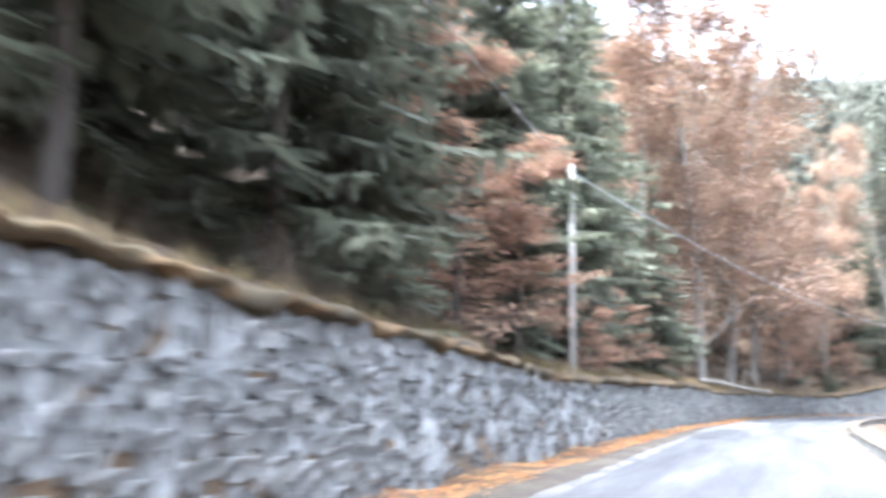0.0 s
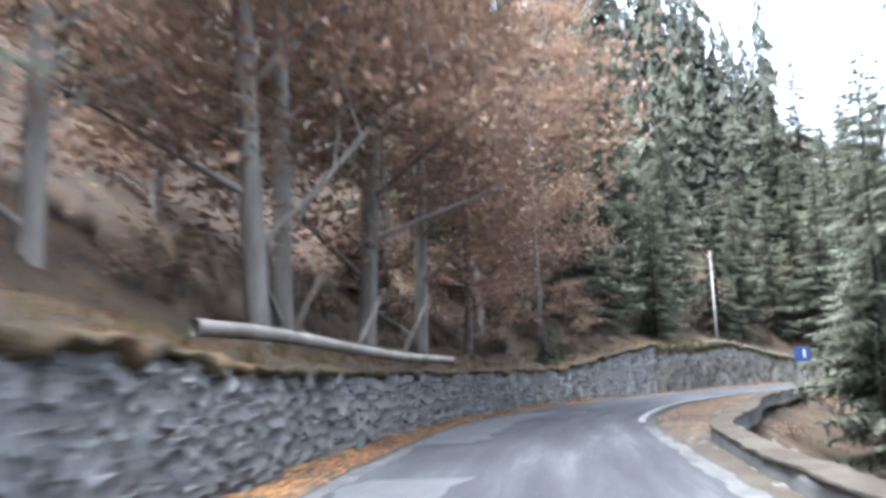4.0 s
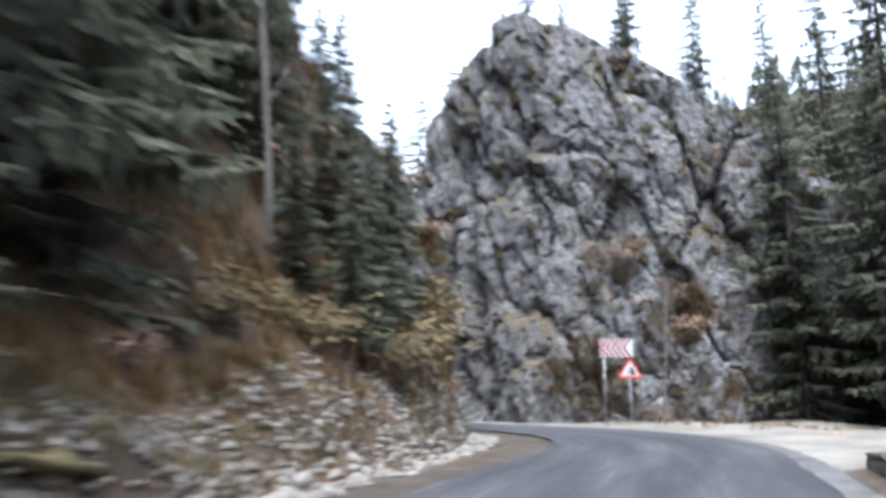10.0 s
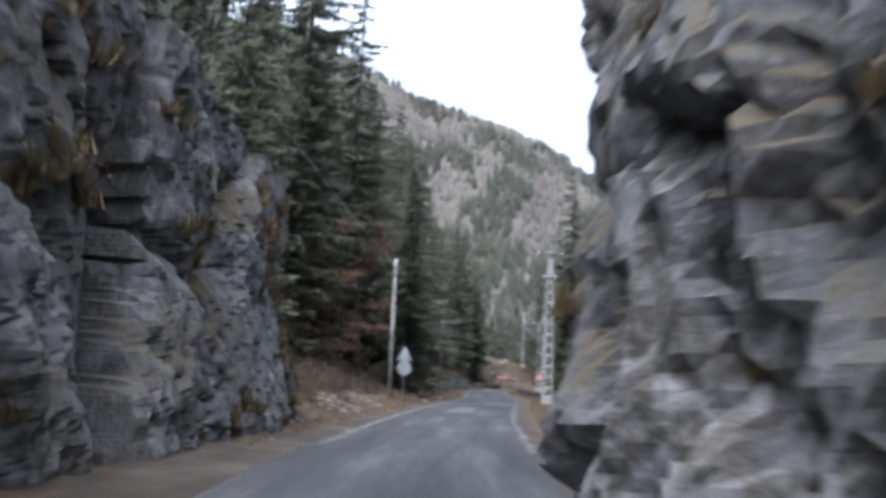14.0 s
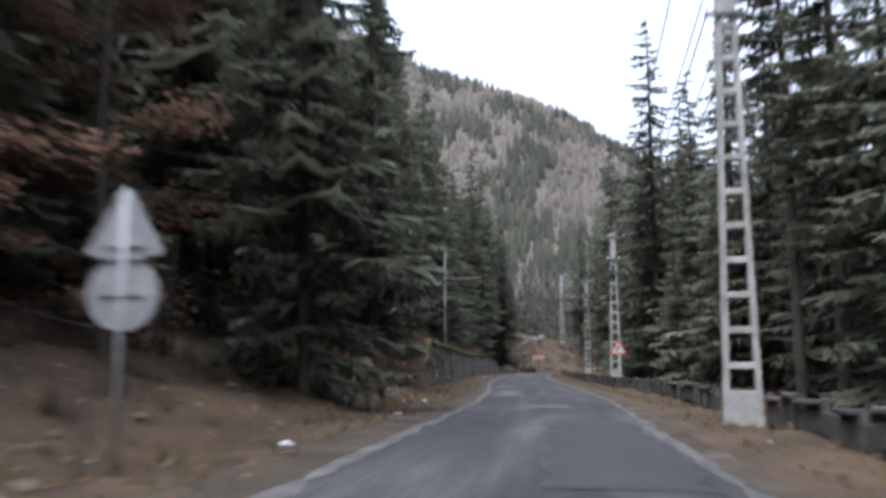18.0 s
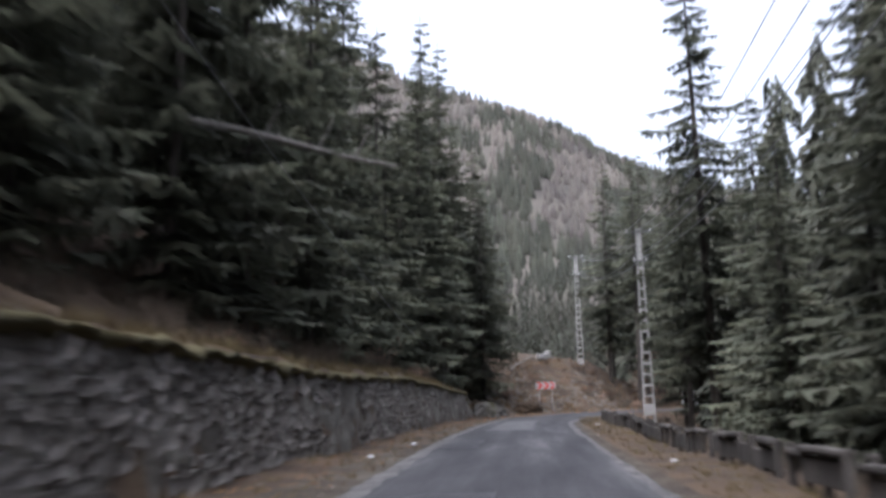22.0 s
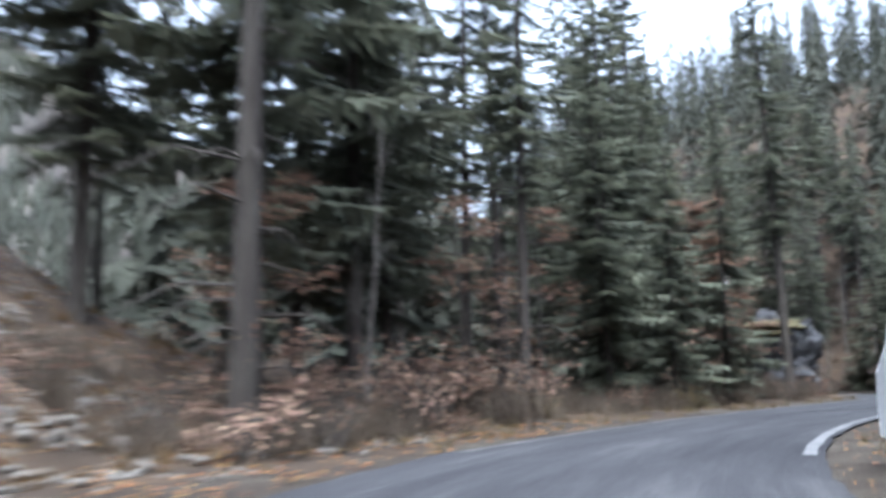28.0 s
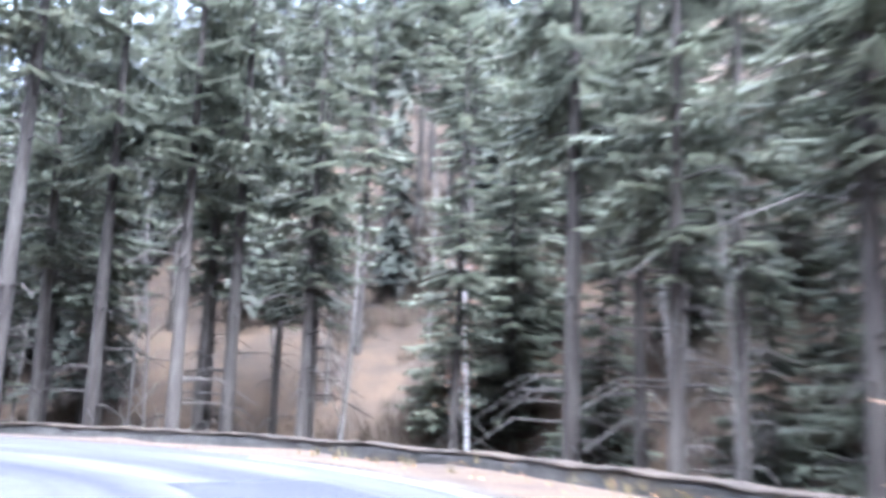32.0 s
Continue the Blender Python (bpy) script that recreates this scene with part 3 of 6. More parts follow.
def spruce_parts(h, spread, seed, bare=0.12, boughs=7):
    """Verts and faces of a spruce: a tapered trunk, and drooping boughs of needle sprays."""
    r = random.Random(seed)
    tv, tf = [], []
    lean = Vector((r.uniform(-0.02, 0.02), r.uniform(-0.02, 0.02), 0))
    pts = [Vector((0, 0, h * k / 7)) + lean * h * k / 7 for k in range(8)]
    pts[0].z = -0.8
    tube(tv, tf, pts, [0.0095 * h * (1.02 - k / 7) ** 0.9 + 0.012 for k in range(8)], 7)
    cv, cf = [], []
    if bare > 0.3:
        for _ in range(34):
            zz, a, n = h * r.uniform(0.05, bare + 0.1), r.uniform(0, 6.28), r.uniform(0.8, 3.0)
            o = Vector((math.cos(a), math.sin(a), 0))
            q = Vector((0, 0, zz)) + lean * zz
            tube(tv, tf, [q, q + o * n * 0.5 + Vector((0, 0, 0.05)), q + o * n + Vector((r.uniform(-0.3, 0.3), r.uniform(-0.3, 0.3), -0.25 * n))], [0.04, 0.028, 0.012], 3)
    z = h * bare
    while z < h * 0.985:
        k = (z - h * bare) / (h * (1 - bare))
        reach = spread * (1 - k) ** 0.75 * (0.55 + 0.45 * min(k * 6, 1))
        for b in range(max(5, round(boughs * (1 - 0.4 * k)))):
            if r.random() < 0.12:
                continue
            a = r.uniform(0, 2 * math.pi)
            n = reach * r.uniform(0.55, 1.2) + 0.2
            droop = r.uniform(0.2, 0.6) * (1 - 0.7 * k)
            out, side = Vector((math.cos(a), math.sin(a), 0)), Vector((-math.sin(a), math.cos(a), 0))
            z0 = z + r.uniform(-0.3, 0.3)
            bend = r.uniform(-0.12, 0.12) * n

            def spine(f):
                return out * n * f + side * bend * f * f + Vector((0, 0, z0 - droop * n * (f - 0.45 * f * f))) + lean * z0

            twigs = 5 + round(n * 2.4)
            for q in range(twigs):
                f = 0.1 + 0.9 * (q + r.random() * 0.6) / twigs
                p = spine(f)
                half = (0.05 + 0.045 * n) * out
                reach_q = (0.12 + 0.36 * n * (1 - 0.78 * f)) * r.uniform(0.6, 1.2)
                for sgn in (-1, 1):
                    i = len(cv)
                    tip = p + side * sgn * reach_q + out * reach_q * r.uniform(0.2, 0.8) + Vector((0, 0, -reach_q * r.uniform(0.1, 0.75)))
                    cv += [tuple(p - half), tuple(p + half + Vector((0, 0, 0.03))), tuple(tip)]
                    cf.append((i, i + 1, i + 2))
                if q % 2:
                    i = len(cv)
                    hang = Vector((0, 0, -r.uniform(0.25, 0.7) * (0.3 + 0.28 * n)))
                    cv += [tuple(p - half), tuple(p + half), tuple(p + hang + side * r.uniform(-0.2, 0.2))]
                    cf.append((i, i + 1, i + 2))
            i = len(cv)
            e = spine(1.0)
            cv += [tuple(e + side * 0.05 * n), tuple(e - side * 0.05 * n), tuple(e + out * 0.16 * n + Vector((0, 0, -0.05)))]
            cf.append((i, i + 1, i + 2))
        z += h * 0.02 + 0.13 * r.uniform(0.7, 1.2)
    return tv, tf, cv, cf


def twig_lists(h, spread, seed, stems=1, fork=0.25, leaves=14, leaf=0.16, levels=3, up=0.55, flatness=0.6, puff=0.22, limbs=11, layer=0.0):
    """Verts and faces of a broad-leaved tree: forking limbs, and small leaves along the twigs."""
    r = random.Random(seed)
    tv, tf, lv, lf = [], [], [], []

    def grow(p, d, length, rad, level):
        pts, n = [p.copy()], 4 if level < 2 else 2
        for k in range(n):
            d = (d + Vector((r.gauss(0, 0.1 if level else 0.04), r.gauss(0, 0.1 if level else 0.04), r.gauss(0.03, 0.06)))).normalized()
            p = p + d * length / n
            pts.append(p.copy())
        tube(tv, tf, pts, [rad * (1 - 0.65 * k / n) for k in range(n + 1)], 6 if level == 0 else 4 if level == 1 else 3)
        if level >= levels:
            for _ in range(leaves):
                q = pts[r.randrange(1, n + 1)] + Vector((r.gauss(0, puff), r.gauss(0, puff), r.gauss(-0.02, puff * (0.6 - 0.48 * layer))))
                u = Vector((r.gauss(0, 1), r.gauss(0, 1), r.gauss(0, 1 - flatness))).normalized()
                w = u.cross(Vector((r.gauss(0, 0.4), r.gauss(0, 0.4), 1))).normalized()
                z = leaf * r.uniform(0.6, 1.3)
                i = len(lv)
                lv.extend([tuple(q - u * z), tuple(q + w * z * 0.55), tuple(q + u * z), tuple(q - w * z * 0.55)])
                lf.append((i, i + 1, i + 2, i + 3))
            return
        count = (limbs, 6, 5)[min(level, 2)]
        for k in range(count):
            f = fork + (1 - fork) * (k + r.random()) / count if level == 0 else 0.25 + 0.75 * (k + r.random()) / count
            j = min(int(f * n), n - 1)
            q = pts[j].lerp(pts[j + 1], f * n - j)
            a = r.uniform(0, 2 * math.pi)
            o = d.orthogonal().normalized()
            o = Matrix.Rotation(a, 3, d) @ o
            nd = (o + d * (up if level == 0 else 0.7) + Vector((0, 0, 0.1))).normalized()
            nd = Vector((nd.x, nd.y, nd.z * (1 - layer * (0.5 if level == 0 else 0.85)))).normalized()
            ln = spread * (1.05 - 0.65 * f) * r.uniform(0.7, 1.15) if level == 0 else length * r.uniform(0.3, 0.5)
            grow(q, nd, ln, rad * (0.32 if level == 0 else 0.45) * (1.1 - 0.5 * f), level + 1)

    for k in range(stems):
        a = 2 * math.pi * k / stems + r.random()
        d = Vector((math.cos(a) * 0.07 * (stems > 1), math.sin(a) * 0.07 * (stems > 1), 1)).normalized()
        grow(Vector((math.cos(a) * 0.4 * (stems > 1), math.sin(a) * 0.4 * (stems > 1), -0.4)), d, h * r.uniform(0.85, 1.0), (0.008 if stems == 1 else 0.002) * h + 0.014, 0)
    return tv, tf, lv, lf


def spruce(name, label, h, spread, seed, **more):
    tv, tf, cv, cf = spruce_parts(h, spread, seed, **more)
    ob = thing(name, Matrix(), label, "tree", "trees beside the road")
    mesh("trunk", tv, tf, M_BARK, ob, smooth=True)
    mesh("crown", cv, cf, M_NEEDLE, ob)
    return ob


def broadleaf(name, label, bark, leafmat, h, spread, seed, crown="crown", **more):
    tv, tf, lv, lf = twig_lists(h, spread, seed, **more)
    ob = thing(name, Matrix(), label, "tree", "trees beside the road")
    mesh("trunk", tv, tf, bark, ob, "forking trunk and limbs", smooth=True)
    if lv:
        mesh(crown, lv, lf, leafmat, ob)
    return ob


SPRUCE = [spruce("spruce_tree", "tall dark green spruce on the slope", h, w, k, bare=b) for k, (h, w, b) in enumerate(((21, 3.4, 0.08), (25, 3.7, 0.13), (17, 3.2, 0.03), (28, 3.9, 0.16), (12, 2.7, 0.02)))]
SPARSE = [spruce("fir_tree", "tall dark fir with a bare lower trunk", h, w, 20 + k, bare=b, boughs=6) for k, (h, w, b) in enumerate(((26, 2.8, 0.42), (23, 2.5, 0.36)))]
BEECH = [broadleaf("beech_tree", "young beech holding dry copper leaves", M_BARK, M_COPPER, h, w, 40 + k, leaves=13, leaf=0.1, fork=0.1, up=0.35, flatness=0.85, puff=0.3, limbs=16, layer=0.8) for k, (h, w) in enumerate(((8, 2.6), (12, 3.4)))]
BEECH.append(broadleaf("beech_tree", "slim young beech with few orange leaves", M_BARK, M_COPPER, 9, 2.4, 44, leaves=4, leaf=0.1, fork=0.1, up=0.35, flatness=0.85, puff=0.25, limbs=14, layer=0.85))
LARCH = [broadleaf("tan_tree", "tall leafless tree veiled in tan twigs", M_BARK2, M_TAN, h, w, 50 + k, leaves=30, leaf=0.12, fork=0.03, up=0.6, puff=0.6, limbs=18) for k, (h, w) in enumerate(((24, 5.0), (28, 5.6)))]
BARE = [broadleaf("bare_tree", "leafless grey many-stemmed tree", M_BARK2, M_TAN, h, w, 60 + k, leaves=0, stems=n, fork=0.3, up=0.9) for k, (h, w, n) in enumerate(((17, 2.2, 5), (12, 2.2, 1)))]
BIRCH = [broadleaf("birch_tree", "slender white-barked birch, nearly leafless", M_BIRCH, M_TAN, 13, 1.8, 70, leaves=2, leaf=0.1, fork=0.4, up=0.8)]


def shrub(label, h, seed, leafmat, leaves=70, stems=24):
    """A clump of thin arching stems with a few small leaves."""
    r = random.Random(seed)
    tv, tf, lv, lf = [], [], [], []
    for _ in range(stems):
        a, n, o = r.uniform(0, 6.28), h * r.uniform(0.5, 1.1), r.uniform(0.15, 0.75)
        d = Vector((math.cos(a) * o, math.sin(a) * o, 1)).normalized()
        p = Vector((r.gauss(0, 0.18), r.gauss(0, 0.18), -0.15))
        m, e = p + d * n * 0.55, p + d * n * 0.85 + Vector((math.cos(a), math.sin(a), 0.1)) * n * 0.28
        tube(tv, tf, [p, m, e], [0.014, 0.010, 0.004], 3)
        for _ in range(leaves // stems):
            q = m.lerp(e, r.random()) + Vector((r.gauss(0, 0.13), r.gauss(0, 0.13), r.gauss(0, 0.13)))
            u = Vector((r.gauss(0, 1), r.gauss(0, 1), r.gauss(0, 0.6))).normalized()
            w = u.orthogonal().normalized()
            i, z = len(lv), r.uniform(0.04, 0.1)
            lv.extend([tuple(q - u * z), tuple(q + w * z * 0.5), tuple(q + u * z), tuple(q - w * z * 0.5)])
            lf.append((i, i + 1, i + 2, i + 3))
    ob = thing("shrub", Matrix(), label, "shrub", "shrubs beside the road")
    mesh("stem", tv, tf, M_BARK, ob)
    mesh("foliage", lv, lf, leafmat, ob)
    return ob


SHRUB = [shrub("low brown leafless roadside shrub", 1.5, 80, M_TAN, 150), shrub("tangled brown brambles beside the road", 1.1, 81, M_TAN, 200, 34), shrub("taller bare shrub with thin grey stems", 2.4, 82, M_TAN, 120, 30)]
GREEN = [shrub("low green-yellow bush beside the road", 1.3, 83, M_GRASS, 420, 30)]
LOW = [SPRUCE[2], SPRUCE[4]]
USED = set()


def plant(kind, x, y, size=1.0, turn=None, sink=0.15):
    """Sets one tree of a kind on the land."""
    ob = random.choice(kind) if isinstance(kind, list) else kind
    m = Matrix.Translation((x, y, land(x, y) - sink)) @ Matrix.Rotation(random.uniform(0, 6.28) if turn is None else turn, 4, "Z") @ Matrix.Scale(size, 4)
    if ob not in USED:
        USED.add(ob)
        ob.matrix_basis = m
        return ob
    c = copy_thing(ob, Matrix())
    c.matrix_basis = m
    return c


TAKEN = []


def under_line(x, y):
    """True in the strip kept clear of tall trees under the power line past the bend."""
    u, v = x - (203.0), y - (232.5)
    return 20 < math.hypot(u, v) < 115 and u * (0.840) - v * (0.543) > 0 and u * (0.655) - v * (0.755) < 0


def free(x, y, gap):
    return not under_line(x, y) and all((x - a) ** 2 + (y - b) ** 2 > gap * gap for a, b in TAKEN)


def plant_at(kind, s, d, size=1.0, turn=None):
    p = at(s, d, 0)
    TAKEN.append((p.x, p.y))
    return plant(kind, p.x, p.y, size, turn)


# single trees that stand out
for kind, s, d, size in ((BEECH[0], 62, 5.5, 0.75), (BEECH[0], 69.5, 4.9, 0.32), (BEECH[0], 78, 5.4, 0.5), (BEECH[1], 58, 8.0, 0.6), (SPRUCE[2], 71, 6.4, 1.0), (SPRUCE[2], 66, 6.6, 0.9), (SPRUCE[0], 74.5, 7.0, 0.9), (SPRUCE[2], 81, 6.6, 0.8), (LARCH[1], 97, 5.8, 1.15), (LARCH[0], 101, 6.8, 1.4), (LARCH[1], 106, 6.4, 1.35), (LARCH[0], 93, 8.4, 1.25), (LARCH[0], 111, 6.6, 1.35), (SPRUCE[4], 170.5, 5.9, 0.34), (SPRUCE[4], 172.4, 6.1, 0.4), (SPRUCE[4], 174.6, 6.3, 0.42), (SPRUCE[4], 176.6, 6.5, 0.34), (GREEN[0], 169, 6.0, 1.3), (GREEN[0], 171.5, 5.6, 1.4), (GREEN[0], 173.6, 5.7, 1.5), (GREEN[0], 175.6, 5.8, 1.4), (GREEN[0], 178, 6.0, 1.4), (SPRUCE[4], 170, 7.0, 0.3), (SPRUCE[4], 173, 7.4, 0.36), (SPRUCE[4], 176.5, 7.6, 0.32), (SPRUCE[4], 179.5, 8.2, 0.34), (SPRUCE[4], 183, 8.8, 0.3), (SPRUCE[2], 177, 10, 0.45), (SPRUCE[2], 171, 10, 0.6), (SPRUCE[2], 142, 8.6, 0.75), (SPRUCE[0], 145.5, 9.5, 0.8), (SPRUCE[2], 149, 8.4, 0.75), (SPRUCE[2], 152.5, 8.8, 0.8), (SPRUCE[4], 139.5, 7.6, 0.7), (SPRUCE[2], 319, 9.2, 1.2), (SPRUCE[4], 323, 8.0, 0.9), (SPRUCE[2], 327.5, 9.4, 1.2), (SPRUCE[4], 316, 8.2, 0.9), (SPRUCE[2], 313, 9.4, 1.2), (SPRUCE[2], 51.5, 6.4, 0.9), (SPRUCE[2], 54.5, 6.8, 1.0), (SPRUCE[0], 48, 7.2, 0.9), (SPRUCE[2], 57, 8.6, 1.0),
                         (LARCH[0], 104, 12.5, 1.0), (LARCH[0], 117, 7.2, 0.8), (BEECH[1], 114, 6.0, 0.7), (BARE[0], 87, -6.2, 0.95), (LARCH[0], 114, 9.5, 0.9), (LARCH[1], 121, 8.6, 0.8), (LARCH[0], 125, 7.4, 0.85), (LARCH[1], 128, 10, 0.85), (BEECH[1], 126, 6.4, 0.6), (SPRUCE[4], 122, 5.5, 0.2), (SPRUCE[4], 120.8, 5.3, 0.2), (SPRUCE[4], 123.2, 5.5, 0.19), (SPRUCE[4], 119, 6.8, 0.3), (SPRUCE[0], 46, 10.5, 0.9), (SPRUCE[0], 50, 11, 0.95), (SPRUCE[2], 43.5, 9, 0.9), (SPRUCE[2], 53, 11.5, 1.0), (SPRUCE[2], 49.8, 8.4, 0.7), (SPRUCE[2], 51.8, 9.8, 0.8), (SPRUCE[2], 112, 9.5, 0.5), (SPARSE[0], 95, -8.5, 0.75), (SPARSE[1], 91, -9.5, 0.8), (SPRUCE[0], 56, -20, 0.7), (SPRUCE[2], 62, -16, 0.8), (SPRUCE[0], 70, -14, 0.75), (SPRUCE[2], 76, -18, 0.9), (SPRUCE[2], 84, -13, 0.85), (SPRUCE[0], 90, -16, 0.8), (SPRUCE[0], 98, -14, 0.8), (SPRUCE[2], 104, -17, 0.9), (SPRUCE[2], 50, -17, 0.8), (SPRUCE[0], 66, -24, 0.9), (SPRUCE[0], 80, -25, 0.9),
                         (SPRUCE[0], 106, -10.5, 0.7), (SPRUCE[2], 112, -9.2, 0.9), (SPRUCE[0], 118, -10.2, 0.8), (SPRUCE[2], 124, -9.5, 0.9), (SPRUCE[0], 130, -9.2, 0.8), (SPRUCE[2], 137, -6.6, 0.9), (SPRUCE[0], 143, -6.2, 0.9),
                         (SPRUCE[2], 208, 13, 1.0), (SPRUCE[2], 213, 11.5, 1.0), (SPRUCE[0], 217, 13, 1.0), (SPRUCE[2], 221, 11.5, 1.0), (SPRUCE[2], 226, 11, 1.1), (SPRUCE[0], 231, 12, 1.1), (SPRUCE[2], 236, 11, 1.0), (SPRUCE[2], 350, 11, 1.5), (SPRUCE[2], 352.5, 8.4, 1.35), (SPRUCE[2], 356, 9.2, 1.4), (SPRUCE[2], 359.5, 11.0, 1.4), (SPRUCE[3], 354, 14.5, 1.2), (SPRUCE[2], 363, 14, 1.4), (SPRUCE[2], 367, 18, 1.5), (SPRUCE[2], 130.5, 8.8, 0.95), (SPRUCE[0], 133.5, 10.5, 0.9), (SPRUCE[2], 127, 10.0, 0.8), (SPRUCE[0], 137, 12, 0.9), (SPRUCE[1], 236, -12.4, 0.95), (SPRUCE[1], 243, -13.2, 1.0), (SPRUCE[3], 250, -12.6, 0.95), (SPRUCE[1], 257, -13.4, 1.0), (SPRUCE[3], 264, -12.8, 0.95), (SPRUCE[1], 271, -13.0, 1.0), (SPRUCE[1], 278, -12.6, 1.0), (SPRUCE[3], 286, -13.2, 0.95), (SPRUCE[1], 294, -12.5, 1.0), (SPRUCE[3], 302, -13.0, 0.95), (SPRUCE[1], 310, -12.6, 1.0), (SPRUCE[2], 157, 9.5, 0.8), (SPRUCE[0], 161, 10.5, 0.75), (SPRUCE[2], 165, 11, 0.8), (SPRUCE[0], 169, 12, 0.8), (SPRUCE[2], 174, 12.5, 0.8), (SPRUCE[0], 178, 13.5, 0.7), (SPRUCE[2], 182, 12.5, 0.6), (SPRUCE[2], 187, 11.5, 0.55), (SPRUCE[2], 192, 11.5, 0.6), (SPRUCE[0], 198, 11.5, 0.6), (SPRUCE[2], 204, 11, 0.7), (SPRUCE[0], 160, 15, 0.9), (SPRUCE[0], 167, 16, 0.9), (SPRUCE[0], 175, 17.5, 0.9), (SPRUCE[4], 172, 8.5, 0.5),
                         (BEECH[2], 396, 8.5, 0.9), (BEECH[2], 402, 9.5, 1.0), (SPRUCE[2], 408, 10.5, 0.95), (SPRUCE[0], 413, 12.0, 1.0), (BARE[1], 392, 9.0, 0.8), (BEECH[2], 388, 9.0, 0.8), (BEECH[1], 434, 12.0, 1.1), (BEECH[2], 422, -7.0, 0.9), (BEECH[2], 433, -10, 0.9), (SPRUCE[0], 393, -8.5, 1.0), (SPRUCE[2], 398, -9, 1.1), (SPRUCE[0], 404, -9.5, 1.0), (BEECH[1], 247, 8.5, 1.05), (BEECH[1], 243, 10, 0.9), (BEECH[1], 424, 12, 1.0), (BEECH[1], 418, 13, 0.9), (SPRUCE[2], 148, -6.0, 0.45),
                         (BEECH[2], 428, -6.0, 0.8), (BARE[1], 362, 12, 0.9), (BEECH[1], 368, 28, 0.9)):
    plant_at(kind, s, d, size)
for kind, x, y, size in ((BEECH[1], 267.0, 244.6, 1.0), (BEECH[0], 264.5, 243.8, 1.1), (BEECH[0], 270.2, 245.8, 1.2), (GREEN[0], 262.4, 242.6, 1.6), (GREEN[0], 260.8, 242.0, 1.3), (BEECH[1], -1.6, 16.0, 0.8), (BEECH[0], 0.4, 19.6, 0.95), (SPRUCE[2], 1.6, 26.5, 0.9), (BEECH[0], 4.9, 27.6, 0.36), (SPRUCE[0], -2.6, 21.5, 0.9), (BARE[1], 78.7, 98.1, 0.85), (SPARSE[0], 286.8, 231.2, 0.9), (SPARSE[1], 284.2, 229.4, 0.85), (SPARSE[0], 293.7, 230.8, 1.0), (SPARSE[1], 281.8, 226.6, 1.0), (SPARSE[0], 291, 223, 1.0), (BIRCH[0], 296, 234, 0.8),
                         (SPARSE[1], 267.5, 225.6, 0.9), (SPARSE[0], 271, 223.0, 0.95), (SPARSE[1], 263, 224.6, 1.0), (SPARSE[0], 276.5, 222.5, 0.9), (SPARSE[1], 299, 240, 0.9), (SPARSE[0], 291, 242, 0.9),
                         (SPARSE[1], 289, 249, 0.8), (SPRUCE[1], 203, 246.5, 0.95), (SPRUCE[1], 205.5, 251, 0.95), (SPRUCE[3], 199.5, 243.5, 1.15), (SPRUCE[1], 208, 257, 1.0), (SPRUCE[3], 201, 250, 0.95), (SPRUCE[3], 206, 262, 1.0), (SPRUCE[3], 196.8, 242.2, 1.2), (BEECH[2], 274.5, 226.2, 1.0), (BEECH[2], 271.2, 226.0, 0.7), (SPARSE[0], 256.0, 230.2, 1.0), (SPARSE[1], 257.0, 229.3, 1.0), (SPARSE[0], 226.5, 246.7, 1.08), (SPRUCE[3], 231.2, 250.0, 1.05), (SPRUCE[3], 229.4, 254.0, 0.95), (SPRUCE[3], 236.6, 250.2, 1.0), (SPRUCE[1], 241.4, 251.6, 1.0), (SPARSE[0], 247.2, 249.4, 0.9), (SPARSE[1], 241.8, 246.6, 0.95), (SPRUCE[2], 246.8, 244.9, 0.85), (SPRUCE[1], 251.5, 246.0, 0.9), (SPRUCE[1], 211.4, 225.6, 1.0), (SPRUCE[1], 216.2, 227.6, 1.05), (SPRUCE[3], 221.4, 228.4, 0.95), (SPARSE[1], 299, 226.5, 0.9), (SPARSE[0], 303, 223.5, 0.95), (SPARSE[1], 306, 228, 0.9), (SPRUCE[0], 310, 224, 0.8), (SPRUCE[2], 305, 232, 0.8), (SPRUCE[4], 298, 229.5, 0.8), (SPRUCE[4], 301.5, 221.5, 0.9), (SPRUCE[2], 311, 229, 0.85), (SPRUCE[4], 295, 222.5, 0.7), (SPRUCE[2], 204.6, 244.6, 1.15), (SPRUCE[0], 206.2, 247.4, 1.15), (BIRCH[0], 277.4, 243.5, 0.9), (SPARSE[0], 287.2, 245.1, 0.9), (SPARSE[1], 293.0, 247.1, 1.0), (SPARSE[0], 291.0, 244.4, 0.9), (SPARSE[1], 295.6, 250.5, 1.0), (SPRUCE[1], 264.6, 247.7, 1.1), (SPRUCE[1], 270.7, 248.3, 1.1), (SPRUCE[1], 277.1, 247.9, 1.1), (SPRUCE[1], 267.8, 250.3, 1.1)):
    TAKEN.append((x, y))
    plant(kind, x, y, size)

random.seed(4)
FAR = []
count = 0
VIEWS = [(195.7, 237.6), (192, 233), (188.5, 228.5), (174, 212), (177, 215.5), (168, 205.5), (135.6, 144.6), (166.4, 180), (201.2, 221.2), (227.4, 256.8), (121.4, 141.6), (53, 89.4), (3.85, 25), (155, 185.4), (123.1, 142.9), (157.2, 170.2), (223.2, 234.9), (272.8, 240.6)]
TAKEN += VIEWS
